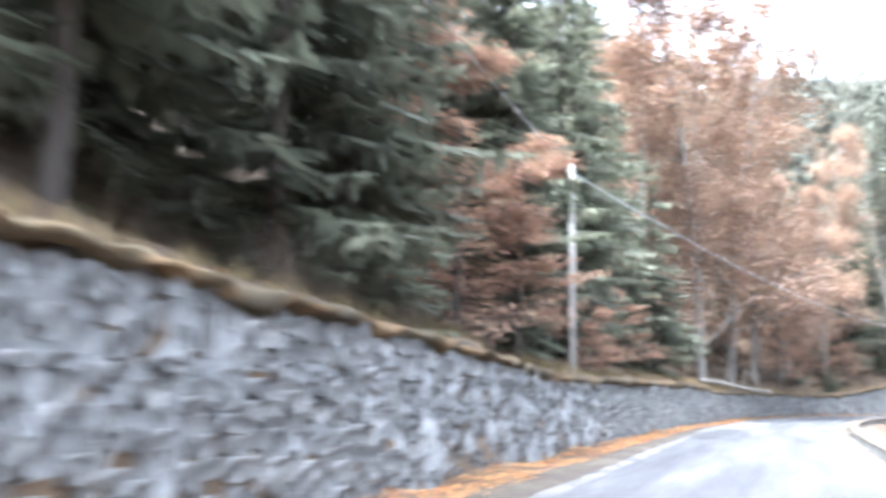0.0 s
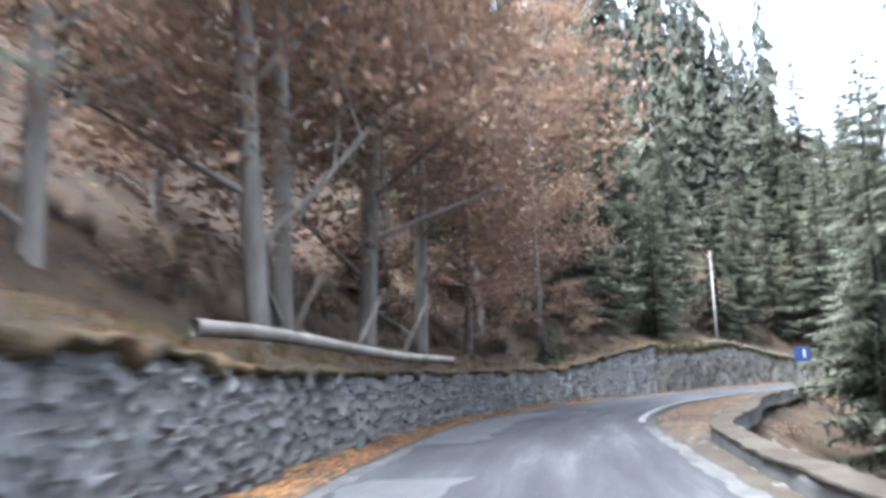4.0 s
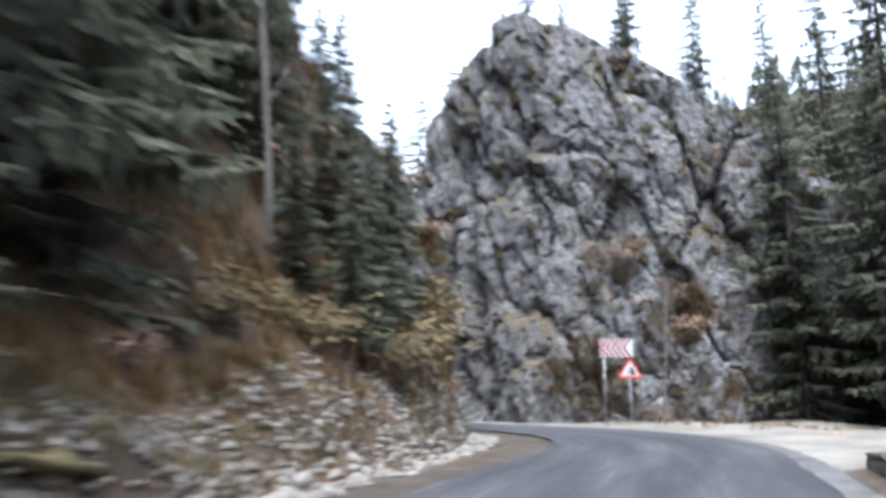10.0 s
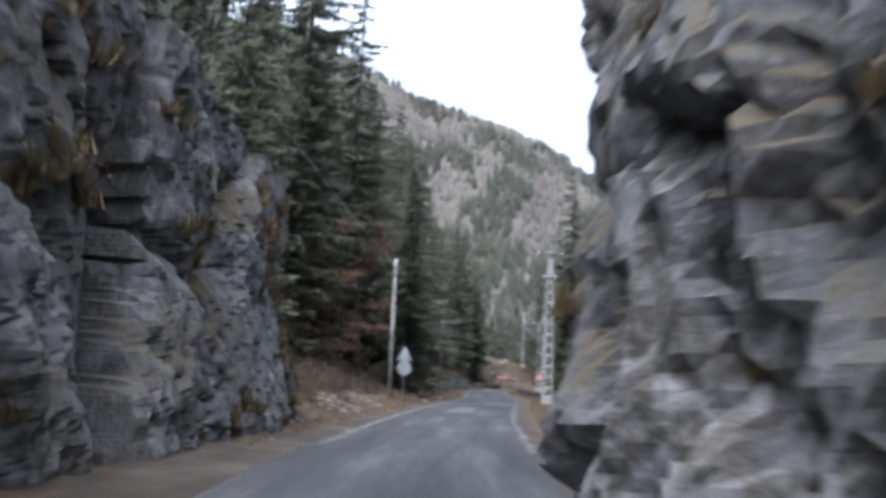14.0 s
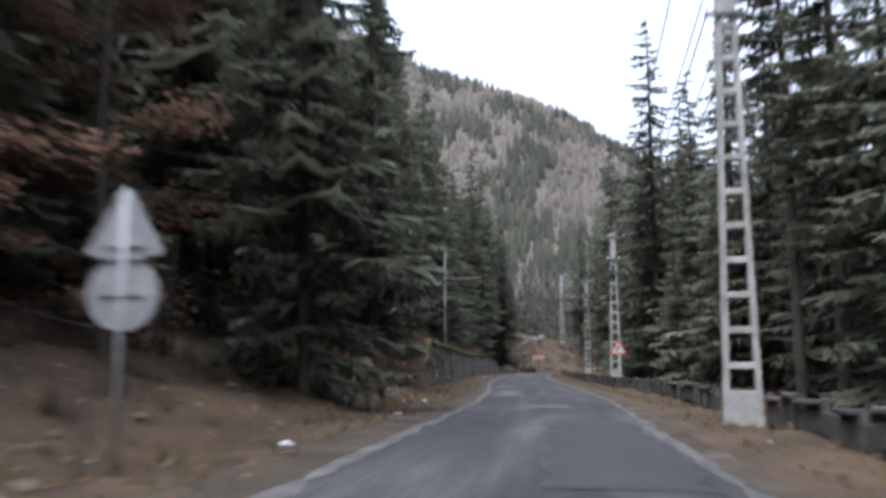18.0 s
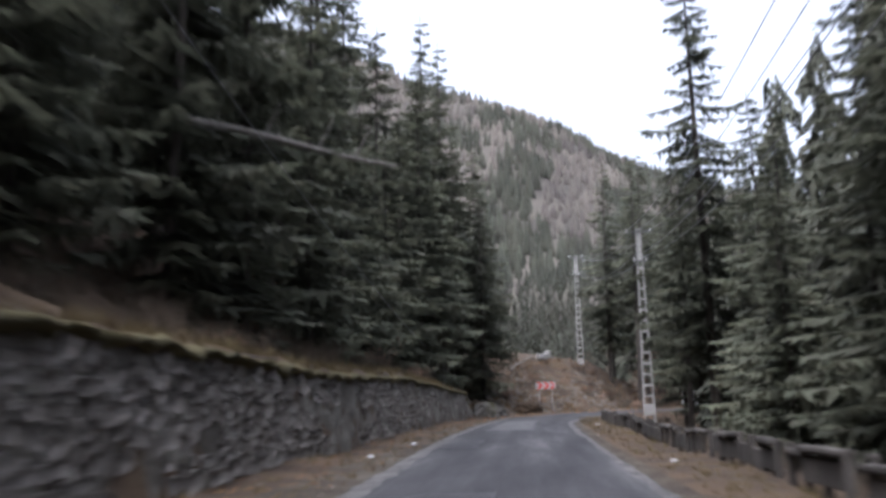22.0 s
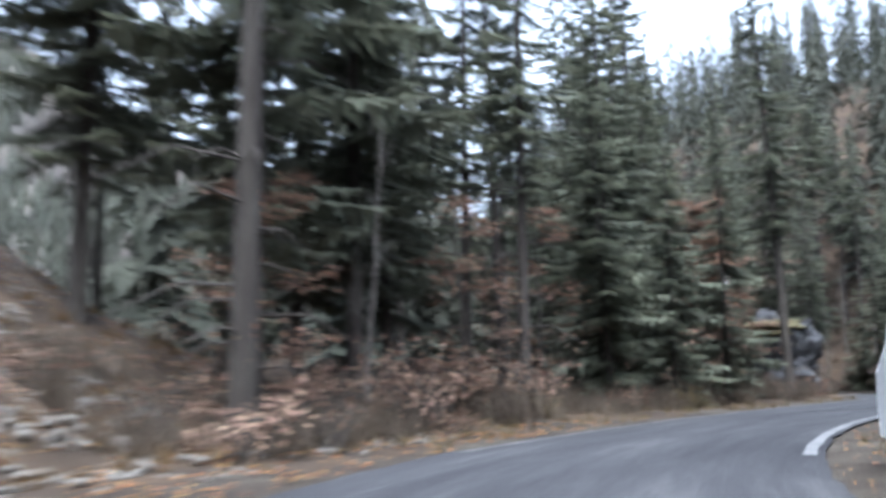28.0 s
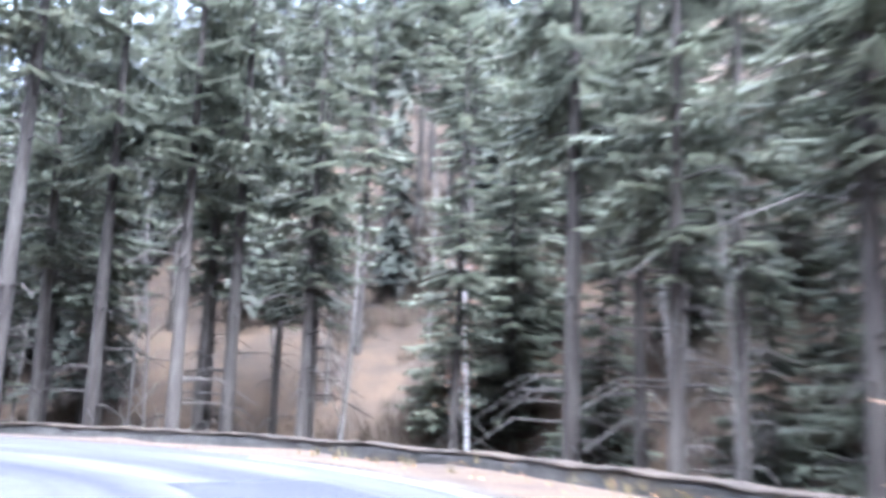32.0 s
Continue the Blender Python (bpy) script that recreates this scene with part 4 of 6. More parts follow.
# spruce woods on the slope above the road, thinner below it
for s in np.arange(4, S_END - 4, 3.4):
    for row in range(13):
        ss = float(s) + random.uniform(-1.6, 1.6)
        dl = float(LEFT(ss, 1))
        d = dl + (4.4 if 276 < ss < 357 else 2.6) + row * 4.3 + random.uniform(-1.5, 1.5)
        if 163 < ss < 215 and d < dl + (3.5 if ss < 180 else 7):
            continue
        if 357 < ss < 387 and d < 28:
            continue
        if 88 < ss < 129 and d < (15 if ss < 118 else 12):
            continue
        if 205 < ss < 275 and row == 0 and (ss < 246 or random.random() < 0.6):
            continue
        if random.random() < 0.1 + 0.05 * row or (376 < ss < 432 and random.random() < (0.45 if row < 2 else 0.7)):
            continue
        p = at(ss, d, 0)
        near = find(p.x, p.y)
        if -7.5 < near[1] < dl + 1.2 or not free(p.x, p.y, 2.3) or (p.x - 270.5) ** 2 + (p.y - 241) ** 2 < 95:
            continue
        if row < (5 if 376 < ss < 430 else 2):
            TAKEN.append((p.x, p.y))
            k = random.random()
            kind = SPARSE if ss > 376 and k < 0.6 else BEECH[:2] if k < 0.04 and not 160 < ss < 376 else BARE[1:] if k < 0.07 else LOW if row == 0 and k < 0.75 and ss < 376 else SPRUCE
            plant(kind, p.x, p.y, random.uniform(1.05, 1.35) if 240 < ss < 357 else random.uniform(0.75, 1.1))
            count += 1
        elif abs(near[1]) > 19:
            FAR.append((p.x, p.y, random.uniform(22, 32) if 240 < ss < 357 else random.uniform(15, 26)))
    for row in range(11):
        ss = float(s) + random.uniform(-1.6, 1.6)
        d = -((10.8 if 205 < ss < 352 else 8.5) + row * 4.5 + random.uniform(-1.2, 1.2))
        if ss < 60 or (60 < ss < 130 and random.random() < 0.85) or (130 < ss < 158 and row == 0):
            continue
        if 150 < ss < 208 and d > -20:
            continue
        if random.random() < 0.15 + 0.03 * row:
            continue
        p = at(ss, d, 0)
        if -8.0 < find(p.x, p.y)[1] < 6.5 or not free(p.x, p.y, 2.6):
            continue
        if row < (4 if ss > 385 else 1):
            TAKEN.append((p.x, p.y))
            plant(SPARSE if (ss > 370 and random.random() < 0.8) or random.random() < 0.05 else SPRUCE, p.x, p.y, random.uniform(0.9, 1.2) if 205 < ss < 352 else random.uniform(0.7, 1.0))
            count += 1
        elif abs(find(p.x, p.y)[1]) > 12.5:
            FAR.append((p.x, p.y, random.uniform(17, 26) if 205 < ss < 352 else random.uniform(13, 22)))
random.seed(15)
for _ in range(150):
    p = at(random.uniform(432, 472), random.uniform(-38, -11), 0)
    if free(p.x, p.y, 1.9) and abs(find(p.x, p.y)[1]) > 9:
        TAKEN.append((p.x, p.y))
        plant(SPARSE if random.random() < 0.7 else BARE[1:], p.x, p.y, random.uniform(0.7, 1.0))
# the dark clump beside the lay-by and pines on the cliff
for x, y, size in ((102.3, 89.6, 0.85), (100.8, 85.6, 0.95), (104.5, 86.5, 0.9), (98.6, 81.8, 0.9), (103, 81.5, 1.0), (97, 77.5, 0.9), (104, 76, 1.0), (92.5, 75.5, 0.85), (88, 73.5, 0.9), (96, 72, 1.0), (83, 71, 0.9), (100, 71, 1.0), (77, 70, 0.9), (108, 88, 0.95), (107, 92, 0.6)):
    plant(SPRUCE[2] if size < 0.92 else SPRUCE[0], x, y, size * 1.06)


def rough_spruce(seed):
    """A plain, far-off spruce one metre high: ragged skirts round a stem."""
    r = random.Random(seed)
    v, f = [], []
    for k in range(21):
        z0, rad = 0.05 + 0.0445 * k + r.uniform(-0.012, 0.012), 0.15 * (1 - k / 21.8) ** 0.85 * r.uniform(0.7, 1.2)
        top, n = len(v), 8
        ox, oy = r.gauss(0, 0.016), r.gauss(0, 0.016)
        v.append((ox * 0.4, oy * 0.4, min(z0 + 0.08, 1.0)))
        for i in range(n):
            a = 2 * math.pi * (i + r.uniform(-0.45, 0.45)) / n
            q = rad * r.uniform(0.45, 1.25)
            v.append((ox + q * math.cos(a), oy + q * math.sin(a), z0 - r.uniform(-0.02, 0.06)))
            b = a + math.pi / n
            q = rad * r.uniform(0.3, 0.75)
            v.append((ox + q * math.cos(b), oy + q * math.sin(b), z0 + r.uniform(0.0, 0.05)))
        for i in range(2 * n):
            f.append((top, top + 1 + i, top + 1 + (i + 1) % (2 * n)))
    i = len(v)
    v += [(0.012, 0, -0.05), (-0.006, 0.01, -0.05), (-0.006, -0.01, -0.05), (0, 0, 0.5)]
    f += [(i, i + 1, i + 3), (i + 1, i + 2, i + 3), (i + 2, i, i + 3)]
    return np.array(v), np.array(f)


def scatter(name, templates, places, material, label, category, kind="stuff"):
    """Many copies of simple meshes, joined: places are rows of x, y, z, size, turn."""
    vs, fs, n = [], [], 0
    r = random.Random(len(places))
    for x, y, z, size, turn in places:
        v, f = templates[r.randrange(len(templates))]
        c, s = math.cos(turn), math.sin(turn)
        sz = size if isinstance(size, tuple) else (size, size, size)
        vs.append(np.stack([(v[:, 0] * c - v[:, 1] * s) * sz[0] + x, (v[:, 0] * s + v[:, 1] * c) * sz[1] + y, v[:, 2] * sz[2] + z], 1))
        fs.append(f + n)
        n += len(v)
    v, f = np.vstack(vs), np.vstack(fs)
    me = bpy.data.meshes.new(name)
    me.vertices.add(len(v))
    me.vertices.foreach_set("co", v.ravel())
    k = f.shape[1]
    me.loops.add(f.size)
    me.loops.foreach_set("vertex_index", f.ravel())
    me.polygons.add(len(f))
    me.polygons.foreach_set("loop_start", np.arange(0, f.size, k))
    me.update(calc_edges=True)
    me.materials.append(material)
    return tagged(new(name, me), label, category, kind=kind)


ROUGH = [rough_spruce(k) for k in range(6)]
# the woods farther up the slopes
DEEP = []
for gx0 in np.arange(-60, 470, 6.6):
    for gy0 in np.arange(-60, 460, 6.6):
        x, y = gx0 + random.uniform(-2.4, 2.4), gy0 + random.uniform(-2.4, 2.4)
        s, d = find(x, y)
        far = math.hypot(x - np.interp(s, CS, CL[:, 0]), y - np.interp(s, CS, CL[:, 1]))
        if (s < 150 and d < 0) or under_line(x, y) or far > (190 if x > 190 and y > 220 else 120):
            continue
        if far > (54 if 5 < s < 430 else 16) or (345 < s < 420 and d > 29) or (s > 425 and far > 18):
            if 378 < s < 425 and d > 0 and random.random() < 0.6:
                continue
            if s > 425 and far < 46:
                if random.random() < 0.5:
                    plant(SPARSE if random.random() < 0.75 else SPRUCE, x, y, random.uniform(0.7, 1.05))
            else:
                DEEP.append((x, y, random.uniform(13, 22)))
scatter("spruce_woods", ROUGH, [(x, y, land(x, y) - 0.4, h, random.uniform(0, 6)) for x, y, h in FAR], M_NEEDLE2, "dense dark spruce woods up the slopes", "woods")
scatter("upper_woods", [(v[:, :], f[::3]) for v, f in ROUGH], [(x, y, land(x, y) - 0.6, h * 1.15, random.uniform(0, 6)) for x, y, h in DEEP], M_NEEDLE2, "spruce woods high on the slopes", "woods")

# ---- distant mountain with thin woods ----
HILL = (150.0, 170.0)
HB, HH = [-75, -60, -52, -45, -39, -33, -25, -10], [108, 136, 170, 215, 262, 290, 330, 370]


def hill(b, r):
    top = float(np.interp(b, HB, HH))
    k = min(max((r - 230) / 560, 0), 1)
    return top * (k * k * (3 - 2 * k) * 0.4 + 0.6 * k) + 14 * fbm(r * 0.006, b * 0.08) * k - 6 - max(0, r - 800) * 0.4


def polar(b, r):
    return HILL[0] - r * math.sin(radians(b)), HILL[1] + r * math.cos(radians(b))


hv, hf = [], []
bs, rs = np.linspace(-75, -10, 66), np.linspace(230, 1000, 34)
for j, b in enumerate(bs):
    for i, r in enumerate(rs):
        hv.append((*polar(b, r), hill(b, r)))
        if i and j:
            a = j * len(rs) + i
            hf.append((a - len(rs) - 1, a - len(rs), a, a - 1))
tagged(mesh("mountain", hv, hf, M_HILLWOOD, smooth=True), "far wooded mountain side with brown late-autumn woods", "mountain", kind="structure")
random.seed(9)
hp = [(random.uniform(-72, -14), 240 + 600 * random.random() ** 0.8) for _ in range(11000)]
cone = (np.array([(0, 0, 1.0)] + [(0.2 * math.cos(a) * q, 0.2 * math.sin(a) * q, 0.05) for a, q in zip(np.arange(7) * 0.9, (1, 0.7, 1.1, 0.8, 1, 0.7, 1.1))]), np.array([(0, i, i % 7 + 1) for i in range(1, 8)]))
dark = [(*polar(b, r), hill(b, r) - 1, random.uniform(8, 15), random.uniform(0, 6)) for b, r in hp if fbm(b * 0.25, r * 0.012) > 0.05 or r < 430]
pale = [(*polar(b, r), hill(b, r) - 1, random.uniform(6, 11), random.uniform(0, 6)) for b, r in hp if fbm(b * 0.25, r * 0.012) <= 0.05 and r >= 430]
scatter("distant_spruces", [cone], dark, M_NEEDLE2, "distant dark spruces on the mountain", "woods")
scatter("distant_bare_woods", [cone], pale, M_HILLWOOD, "distant brown leafless woods on the mountain", "woods")

fill = []
for _ in range(2600):
    x, y = polar(random.uniform(-62, -14), random.uniform(190, 430))
    s, d = find(x, y)
    if abs(d) > 110 and not under_line(x, y):
        fill.append((x, y, land(x, y) - 1, random.uniform(11, 20), random.uniform(0, 6)))
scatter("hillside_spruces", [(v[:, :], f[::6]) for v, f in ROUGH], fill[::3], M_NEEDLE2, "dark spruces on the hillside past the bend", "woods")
scatter("hillside_bare_woods", [cone], fill[1::3] + fill[2::3], M_HILLWOOD, "brown leafless woods on the hillside past the bend", "woods")

# ---- cliffs ----


LEDGES, SKIN = [], []


def cliff(name, foot, tops, material, label, seed, step=0.17, amp=1.0, back=9.0, lean=0.12, cracks=(), hollow=None):
    """A craggy rock wall along the foot line (x, y), with its height at each point; its face lies to the right of the line.
    cracks: rows of where along the line, tilt, depth; hollow: where along the line, its height, width and depth."""
    rows, arc = spline([(*p, h) for p, h in zip(foot, tops)], step)
    t = np.gradient(rows[:, :2], axis=0)
    t /= np.linalg.norm(t, axis=1)[:, None]
    nv = 104
    v, f = [], []
    r = random.Random(int(seed))
    for i, (x, y, top) in enumerate(rows):
        nx, ny = t[i, 1], -t[i, 0]
        u = arc[i]
        for j in range(nv + 10):
            k = min(j / nv, 1.0)
            z = top * k
            uu, zz = u + 0.55 * fbm(u * 0.6, z * 0.5, seed + 2, 4), z + 0.55 * fbm(u * 0.6, z * 0.5, seed + 8, 4)
            o = amp * (0.9 * fbm(uu * 0.16 + seed, zz * 0.13, seed, 3) + 0.3) - lean * z * (1 - 0.35 * k) - 0.5
            # leaning blocks of three sizes, each with its own tilt
            for size, deep in ((4.2, 0.8), (1.5, 0.26), (0.55, 0.09)):
                q = Vector(((uu + 0.22 * zz) / size, (zz - 0.2 * uu) / size / 1.8, seed + size))
                cell = noise.voronoi(q)
                c = cell[1][0]
                w = noise.noise_vector(c * 5.3 + Vector((seed, 1.7, 0)))
                gap = min((cell[0][1] - cell[0][0]) / 0.16, 1.0)
                o += amp * deep * (1.1 * w.x + 1.5 * (w.y * (q.x - c.x) + w.z * (q.y - c.y))) - amp * deep * 0.55 * (1 - gap) ** 2
            o += 0.07 * fbm(u * 2.6, z * 2.1, seed, 4)
            for cu, tilt, deep in cracks:
                q = abs(uu - cu - tilt * zz + 0.7 * fbm(zz * 0.5, cu, seed))
                o -= deep * math.exp(-((q / 0.35) ** 2))
            if hollow:
                hu, hz, hw, deep = hollow
                o -= deep * math.exp(-(((uu - hu) / hw) ** 2) - ((zz - hz) / 1.9) ** 2)
            if j > nv:
                q = (j - nv) / 9.0
                o -= back * q
                z += 0.8 * fbm(u * 0.3, q * 4, seed) - 2.0 * q * q
            if j == 0:
                z = -0.8
            v.append((x + nx * o, y + ny * o, z))
            if (i + j) % 3 == 0 and j < nv:
                SKIN.append((x + nx * o, y + ny * o, z))
            if 4 < j < nv and r.random() < 0.022 and fbm(u * 0.35, z * 0.35, seed + 20) > 0.12:
                LEDGES.append((x + nx * o, y + ny * o, z))
        if i:
            m = nv + 10
            for j in range(m - 1):
                a = i * m + j
                f.append((a - m, a, a + 1, a - m + 1))
    return tagged(mesh(name, v, f, material), label, "cliff", kind="structure")


cliff("cliff_right", [(112, 108.8), (108.2, 108.0), (104.3, 108.5), (102.0, 105.4), (101.2, 101.4), (101.2, 97), (101.8, 92.5), (104.2, 88.5), (109, 85.5)], [6, 10, 12.8, 17.2, 19.2, 17.3, 14, 10.5, 7], M_ROCK, "grey limestone cliff with cracks and grassy ledges", 3.0, amp=1.0, lean=0.03, cracks=((11.5, 0.05, 0.9), (14.6, 0.22, 0.8), (19.0, -0.1, 0.5)), hollow=(9.2, 4.6, 1.9, 1.5))
cliff("cliff_left", [(82.5, 101), (84.5, 98.9), (87, 97.7), (89.9, 98.9), (93.1, 102.5), (95.9, 107.1), (98.9, 111.7), (102.1, 115.9), (104.9, 119.2), (106.6, 121.6), (106.4, 124.6), (103, 127)], [9.5, 8.6, 5.8, 6.8, 7.8, 8, 7.8, 7.4, 7, 6.5, 5, 3], M_ROCK, "broken limestone outcrop with tufts of dry grass", 11.0, amp=0.85, back=6.0, lean=0.15, cracks=((8.0, 0.1, 0.6), (16.0, -0.1, 0.6)))

# ---- stone retaining walls ----


def stone_shape(seed):
    """A rough-hewn stone of unit size, its front towards -y."""
    r = random.Random(seed)
    v, turn = [], r.uniform(-0.5, 0.5)
    c, s = math.cos(turn), math.sin(turn)
    ring = [(2 * math.pi * (a + r.uniform(-0.3, 0.3)) / 7, r.uniform(0.42, 0.6)) for a in range(7)]
    for y, k in ((0.5, 1.0), (-0.3, 0.98), (-0.5, 0.7)):
        for t, q in ring:
            x, z = q * k * math.cos(t), q * k * math.sin(t)
            v.append((x * c - z * s, y + r.uniform(-0.1, 0.1), x * s + z * c))
    v.append((r.uniform(-0.1, 0.1), -0.55, r.uniform(-0.1, 0.1)))
    f = [(14 + a, 21, 14 + (a + 1) % 7) for a in range(7)]
    for ring in (0, 7):
        f += [(ring + a, ring + (a + 1) % 7, ring + 7 + (a + 1) % 7) for a in range(7)]
        f += [(ring + a, ring + 7 + (a + 1) % 7, ring + 7 + a) for a in range(7)]
    f = [tuple(reversed(q)) for q in f]
    return np.array(v), np.array(f)


STONES = [stone_shape(k) for k in range(14)]
SHARED = []
for v, f in STONES:
    me = bpy.data.meshes.new("stone")
    me.from_pydata(v.tolist(), [], f.tolist())
    me.materials.append(M_STONE)
    SHARED.append(me)
STONE_ROWS = []


def retaining_wall(name, s0, s1, label, near0, near1, seed, cover, stone=M_STONE, mortar=M_MORTAR, coping=None, turf=M_MOSS, big=1.0, mossy=None):
    """The mortared back of the wall, with stones proud of it; those of its nearest stretch are parts."""
    v, f = [], []
    ss = np.arange(s0, s1, 0.35)
    for i, s in enumerate(ss):
        dl, hw = float(LEFT(s, 1)), max(float(LEFT(s, 2)), 0.15)
        face = [(dl - 0.02 + 0.28 * k / 8, hw * k / 8) for k in range(1, 9)]
        for d, z in [(dl - 0.05, -0.5)] + face + [(dl + 0.32, hw + 0.06), (dl + 0.75, hw + 0.06), (dl + 0.75, -0.5)]:
            p = at(s, d + 0.09 * fbm(s * 1.7, z * 2.2, seed, 4), 0)
            v.append((p.x, p.y, z + (0.05 * fbm(s * 1.3, 2, seed) if z > 1 else 0)))
        if i:
            for k in range(11):
                a = i * 12 + k
                f.append((a - 12, a - 11, a + 1, a))
    wall = tagged(mesh(name, v, f, mortar, smooth=False), label, "wall", kind="structure")
    tv, tf = [], []
    for i, s in enumerate(np.arange(max(s0, 30), s1, 0.3)):
        dl, hw = float(LEFT(s, 1)), max(float(LEFT(s, 2)), 0.15)
        n = fbm(s * 0.5, 4, seed)
        hang = 0.04 + 0.24 * max(fbm(s * 0.9, 7, seed), -0.1) + (max(0.0, min(1.0, (mossy - s) / 4)) * (0.4 + 0.5 * fbm(s * 1.3, 3, seed)) if mossy else 0)
        for d, z in ((dl + 0.22, hw - 0.08 - hang), (dl + 0.06, hw - hang), (dl + 0.04, hw + 0.04), (dl + 0.22, hw + 0.09 + 0.08 * n), (dl + 0.7, hw + 0.13 + 0.1 * n), (dl + 1.5, hw + 0.1)):
            p = at(s, d + 0.16 * fbm(s * 2.1, z * 3, seed, 4), 0)
            tv.append((p.x, p.y, z + 0.12 * fbm(s * 2.7, d * 3, seed, 4)))
        if i:
            for k in range(5):
                q = i * 6 + k
                tf.append((q - 6, q - 5, q + 1, q))
    tagged(mesh("turf_strip", tv, tf, turf, smooth=True), "mossy yellow-green turf hanging over the wall top" if turf == M_MOSS else "brown leafy turf along the wall top", "turf", kind="structure")
    rest, singles = [], []
    r = random.Random(seed)
    s = coping or s1
    while s < s1 - 1.5 and LEFT(s, 2) > 0.8:
        n = r.uniform(0.7, 1.4)
        hw, slope = float(LEFT(s + n / 2, 2)), math.atan2(float(LEFT(s + n, 2) - LEFT(s, 2)), n)
        p = at(s + n / 2, float(LEFT(s, 1)) + 0.22 + r.uniform(-0.03, 0.03), 0)
        slab = part("coping_slab", box(n - 0.04, 0.4, 0.1, (0, 0, 0), 0.02), M_COPING, wall, "pale worn coping slab")
        slab.matrix_basis = Matrix.Translation((p.x, p.y, hw + 0.15)) @ Matrix.Rotation(radians(heading(s) + 90), 4, "Z") @ Matrix.Rotation(-slope, 4, "Y") @ Matrix.Rotation(r.uniform(-0.06, 0.06), 4, "X")
        s += n + (0.0 if r.random() < 0.8 else r.uniform(0.3, 0.8))
    z = 0.05
    while z < 3.4:
        rh = r.uniform(0.15, 0.32) * big
        s = s0 + r.uniform(0, 0.4)
        while s < s1 - 0.3:
            w = r.uniform(0.18, 0.5) * big
            hw = float(LEFT(s, 2))
            zz = z + rh / 2 + r.uniform(-0.09, 0.09)
            if zz + rh * 0.35 < hw and r.random() < 0.93 and fbm(s * 0.22, zz * 0.5, seed * 7) < cover:
                k = zz / max(hw, 0.5)
                p = at(s + w / 2, float(LEFT(s, 1)) + 0.035 + 0.28 * k, 0)
                row = (p.x, p.y, zz, (w * r.uniform(0.9, 1.15), r.uniform(0.06, 0.12), rh * r.uniform(0.9, 1.2)), radians(heading(s) - 90 + r.uniform(-5, 5)))
                (singles if near0 < s < near1 and zz < 2.4 else rest).append((row, s))
            s += w * r.uniform(0.8, 1.05)
        z += rh * 0.88
    scatter("stonework", STONES, [q for q, _ in rest], stone, "rough grey stones set in old mortar", "").parent = wall
    STONE_ROWS.append((wall, stone, [q for q, _ in singles[:300]]))
    if len(singles) > 300:
        scatter("stonework", STONES, [q for q, _ in singles[300:]], stone, "rough grey stones set in old mortar", "").parent = wall
    return wall


retaining_wall("wall_lower", 1, 134.6, "rough grey stone retaining wall beside the road", 52, 66, 1, 0.6, turf=M_TURF)
retaining_wall("wall_middle", 134.6, 161.5, "dark brown mossy stone retaining wall beside the road", 136, 158, 3, 0.42, M_STONE, M_MORTAR2, 142.5, big=1.3, mossy=145)
retaining_wall("wall_upper", 275, 356, "dark mossy stone retaining wall below the woods", 276, 296, 2, 0.2, M_STONE2, M_MORTAR2)

# ---- poles and wires ----


def lattice_pole(h, m, label, arms=True):
    """A tapered concrete pole with a ladder of openings."""
    ob = thing("concrete_pole", m, label, "power pole", "power poles along the road")
    half = lambda z: 0.33 - 0.21 * z / h  # noqa: E731
    for sgn in (-1, 1):
        bm = bmesh.new()
        ring = []
        for z in (-1.0, 0, h * 0.5, h):
            x = sgn * half(max(z, 0))
            q = [bm.verts.new((x + dx, dy, z)) for dx, dy in ((-0.055, -0.11), (0.055, -0.11), (0.055, 0.11), (-0.055, 0.11))]
            if ring:
                for k in range(4):
                    bm.faces.new((ring[k], ring[(k + 1) % 4], q[(k + 1) % 4], q[k]))
            ring = q
        bm.faces.new(ring)
        part("leg", bm, M_CONCRETE, ob)
    part("foot_panel", box(2 * half(0.4), 0.16, 0.75, (0, 0, 0.37), 0.02), M_CONCRETE, ob)
    z = 1.25
    while z < h * 0.8:
        part("rung", box(2 * half(z), 0.18, 0.14, (0, 0, z), 0.02), M_CONCRETE, ob)
        z += 0.72
    part("head_panel", box(2 * half(h * 0.9), 0.17, h * 0.16, (0, 0, h * 0.9), 0.02), M_CONCRETE, ob)
    if arms:
        for z, w in ((h - 0.25, 1.7), (h * 0.82, 0.9)):
            arm = part("cross_arm", box(w, 0.09, 0.09, (0, -0.15, z), 0.01), M_DARKSTEEL, ob, "dark steel cross arm")
            for x in (-w / 2 + 0.06, w / 2 - 0.06):
                part("insulator", rod((x, -0.15, z + 0.04), (x, -0.15, z + 0.2), 0.045, 0.03), M_WHITE, arm, "pale ceramic insulator")
    return ob


def round_pole(h, m, label, r=0.1):
    ob = thing("utility_pole", m, label, "utility pole", "utility poles above the road")
    part("shaft", rod((0, 0, -0.8), (0, 0, h), r, r * 0.6, 12), M_CONCRETE, ob, smooth=True)
    part("bracket", box(0.3, 0.05, 0.06, (0, -0.08, h - 0.5), 0.01), M_DARKSTEEL, ob, "dark steel bracket")
    return ob


def stand(x, y, z=None, turn=0.0):
    return Matrix.Translation((x, y, land(x, y) - 0.05 if z is None else z)) @ Matrix.Rotation(radians(turn), 4, "Z")


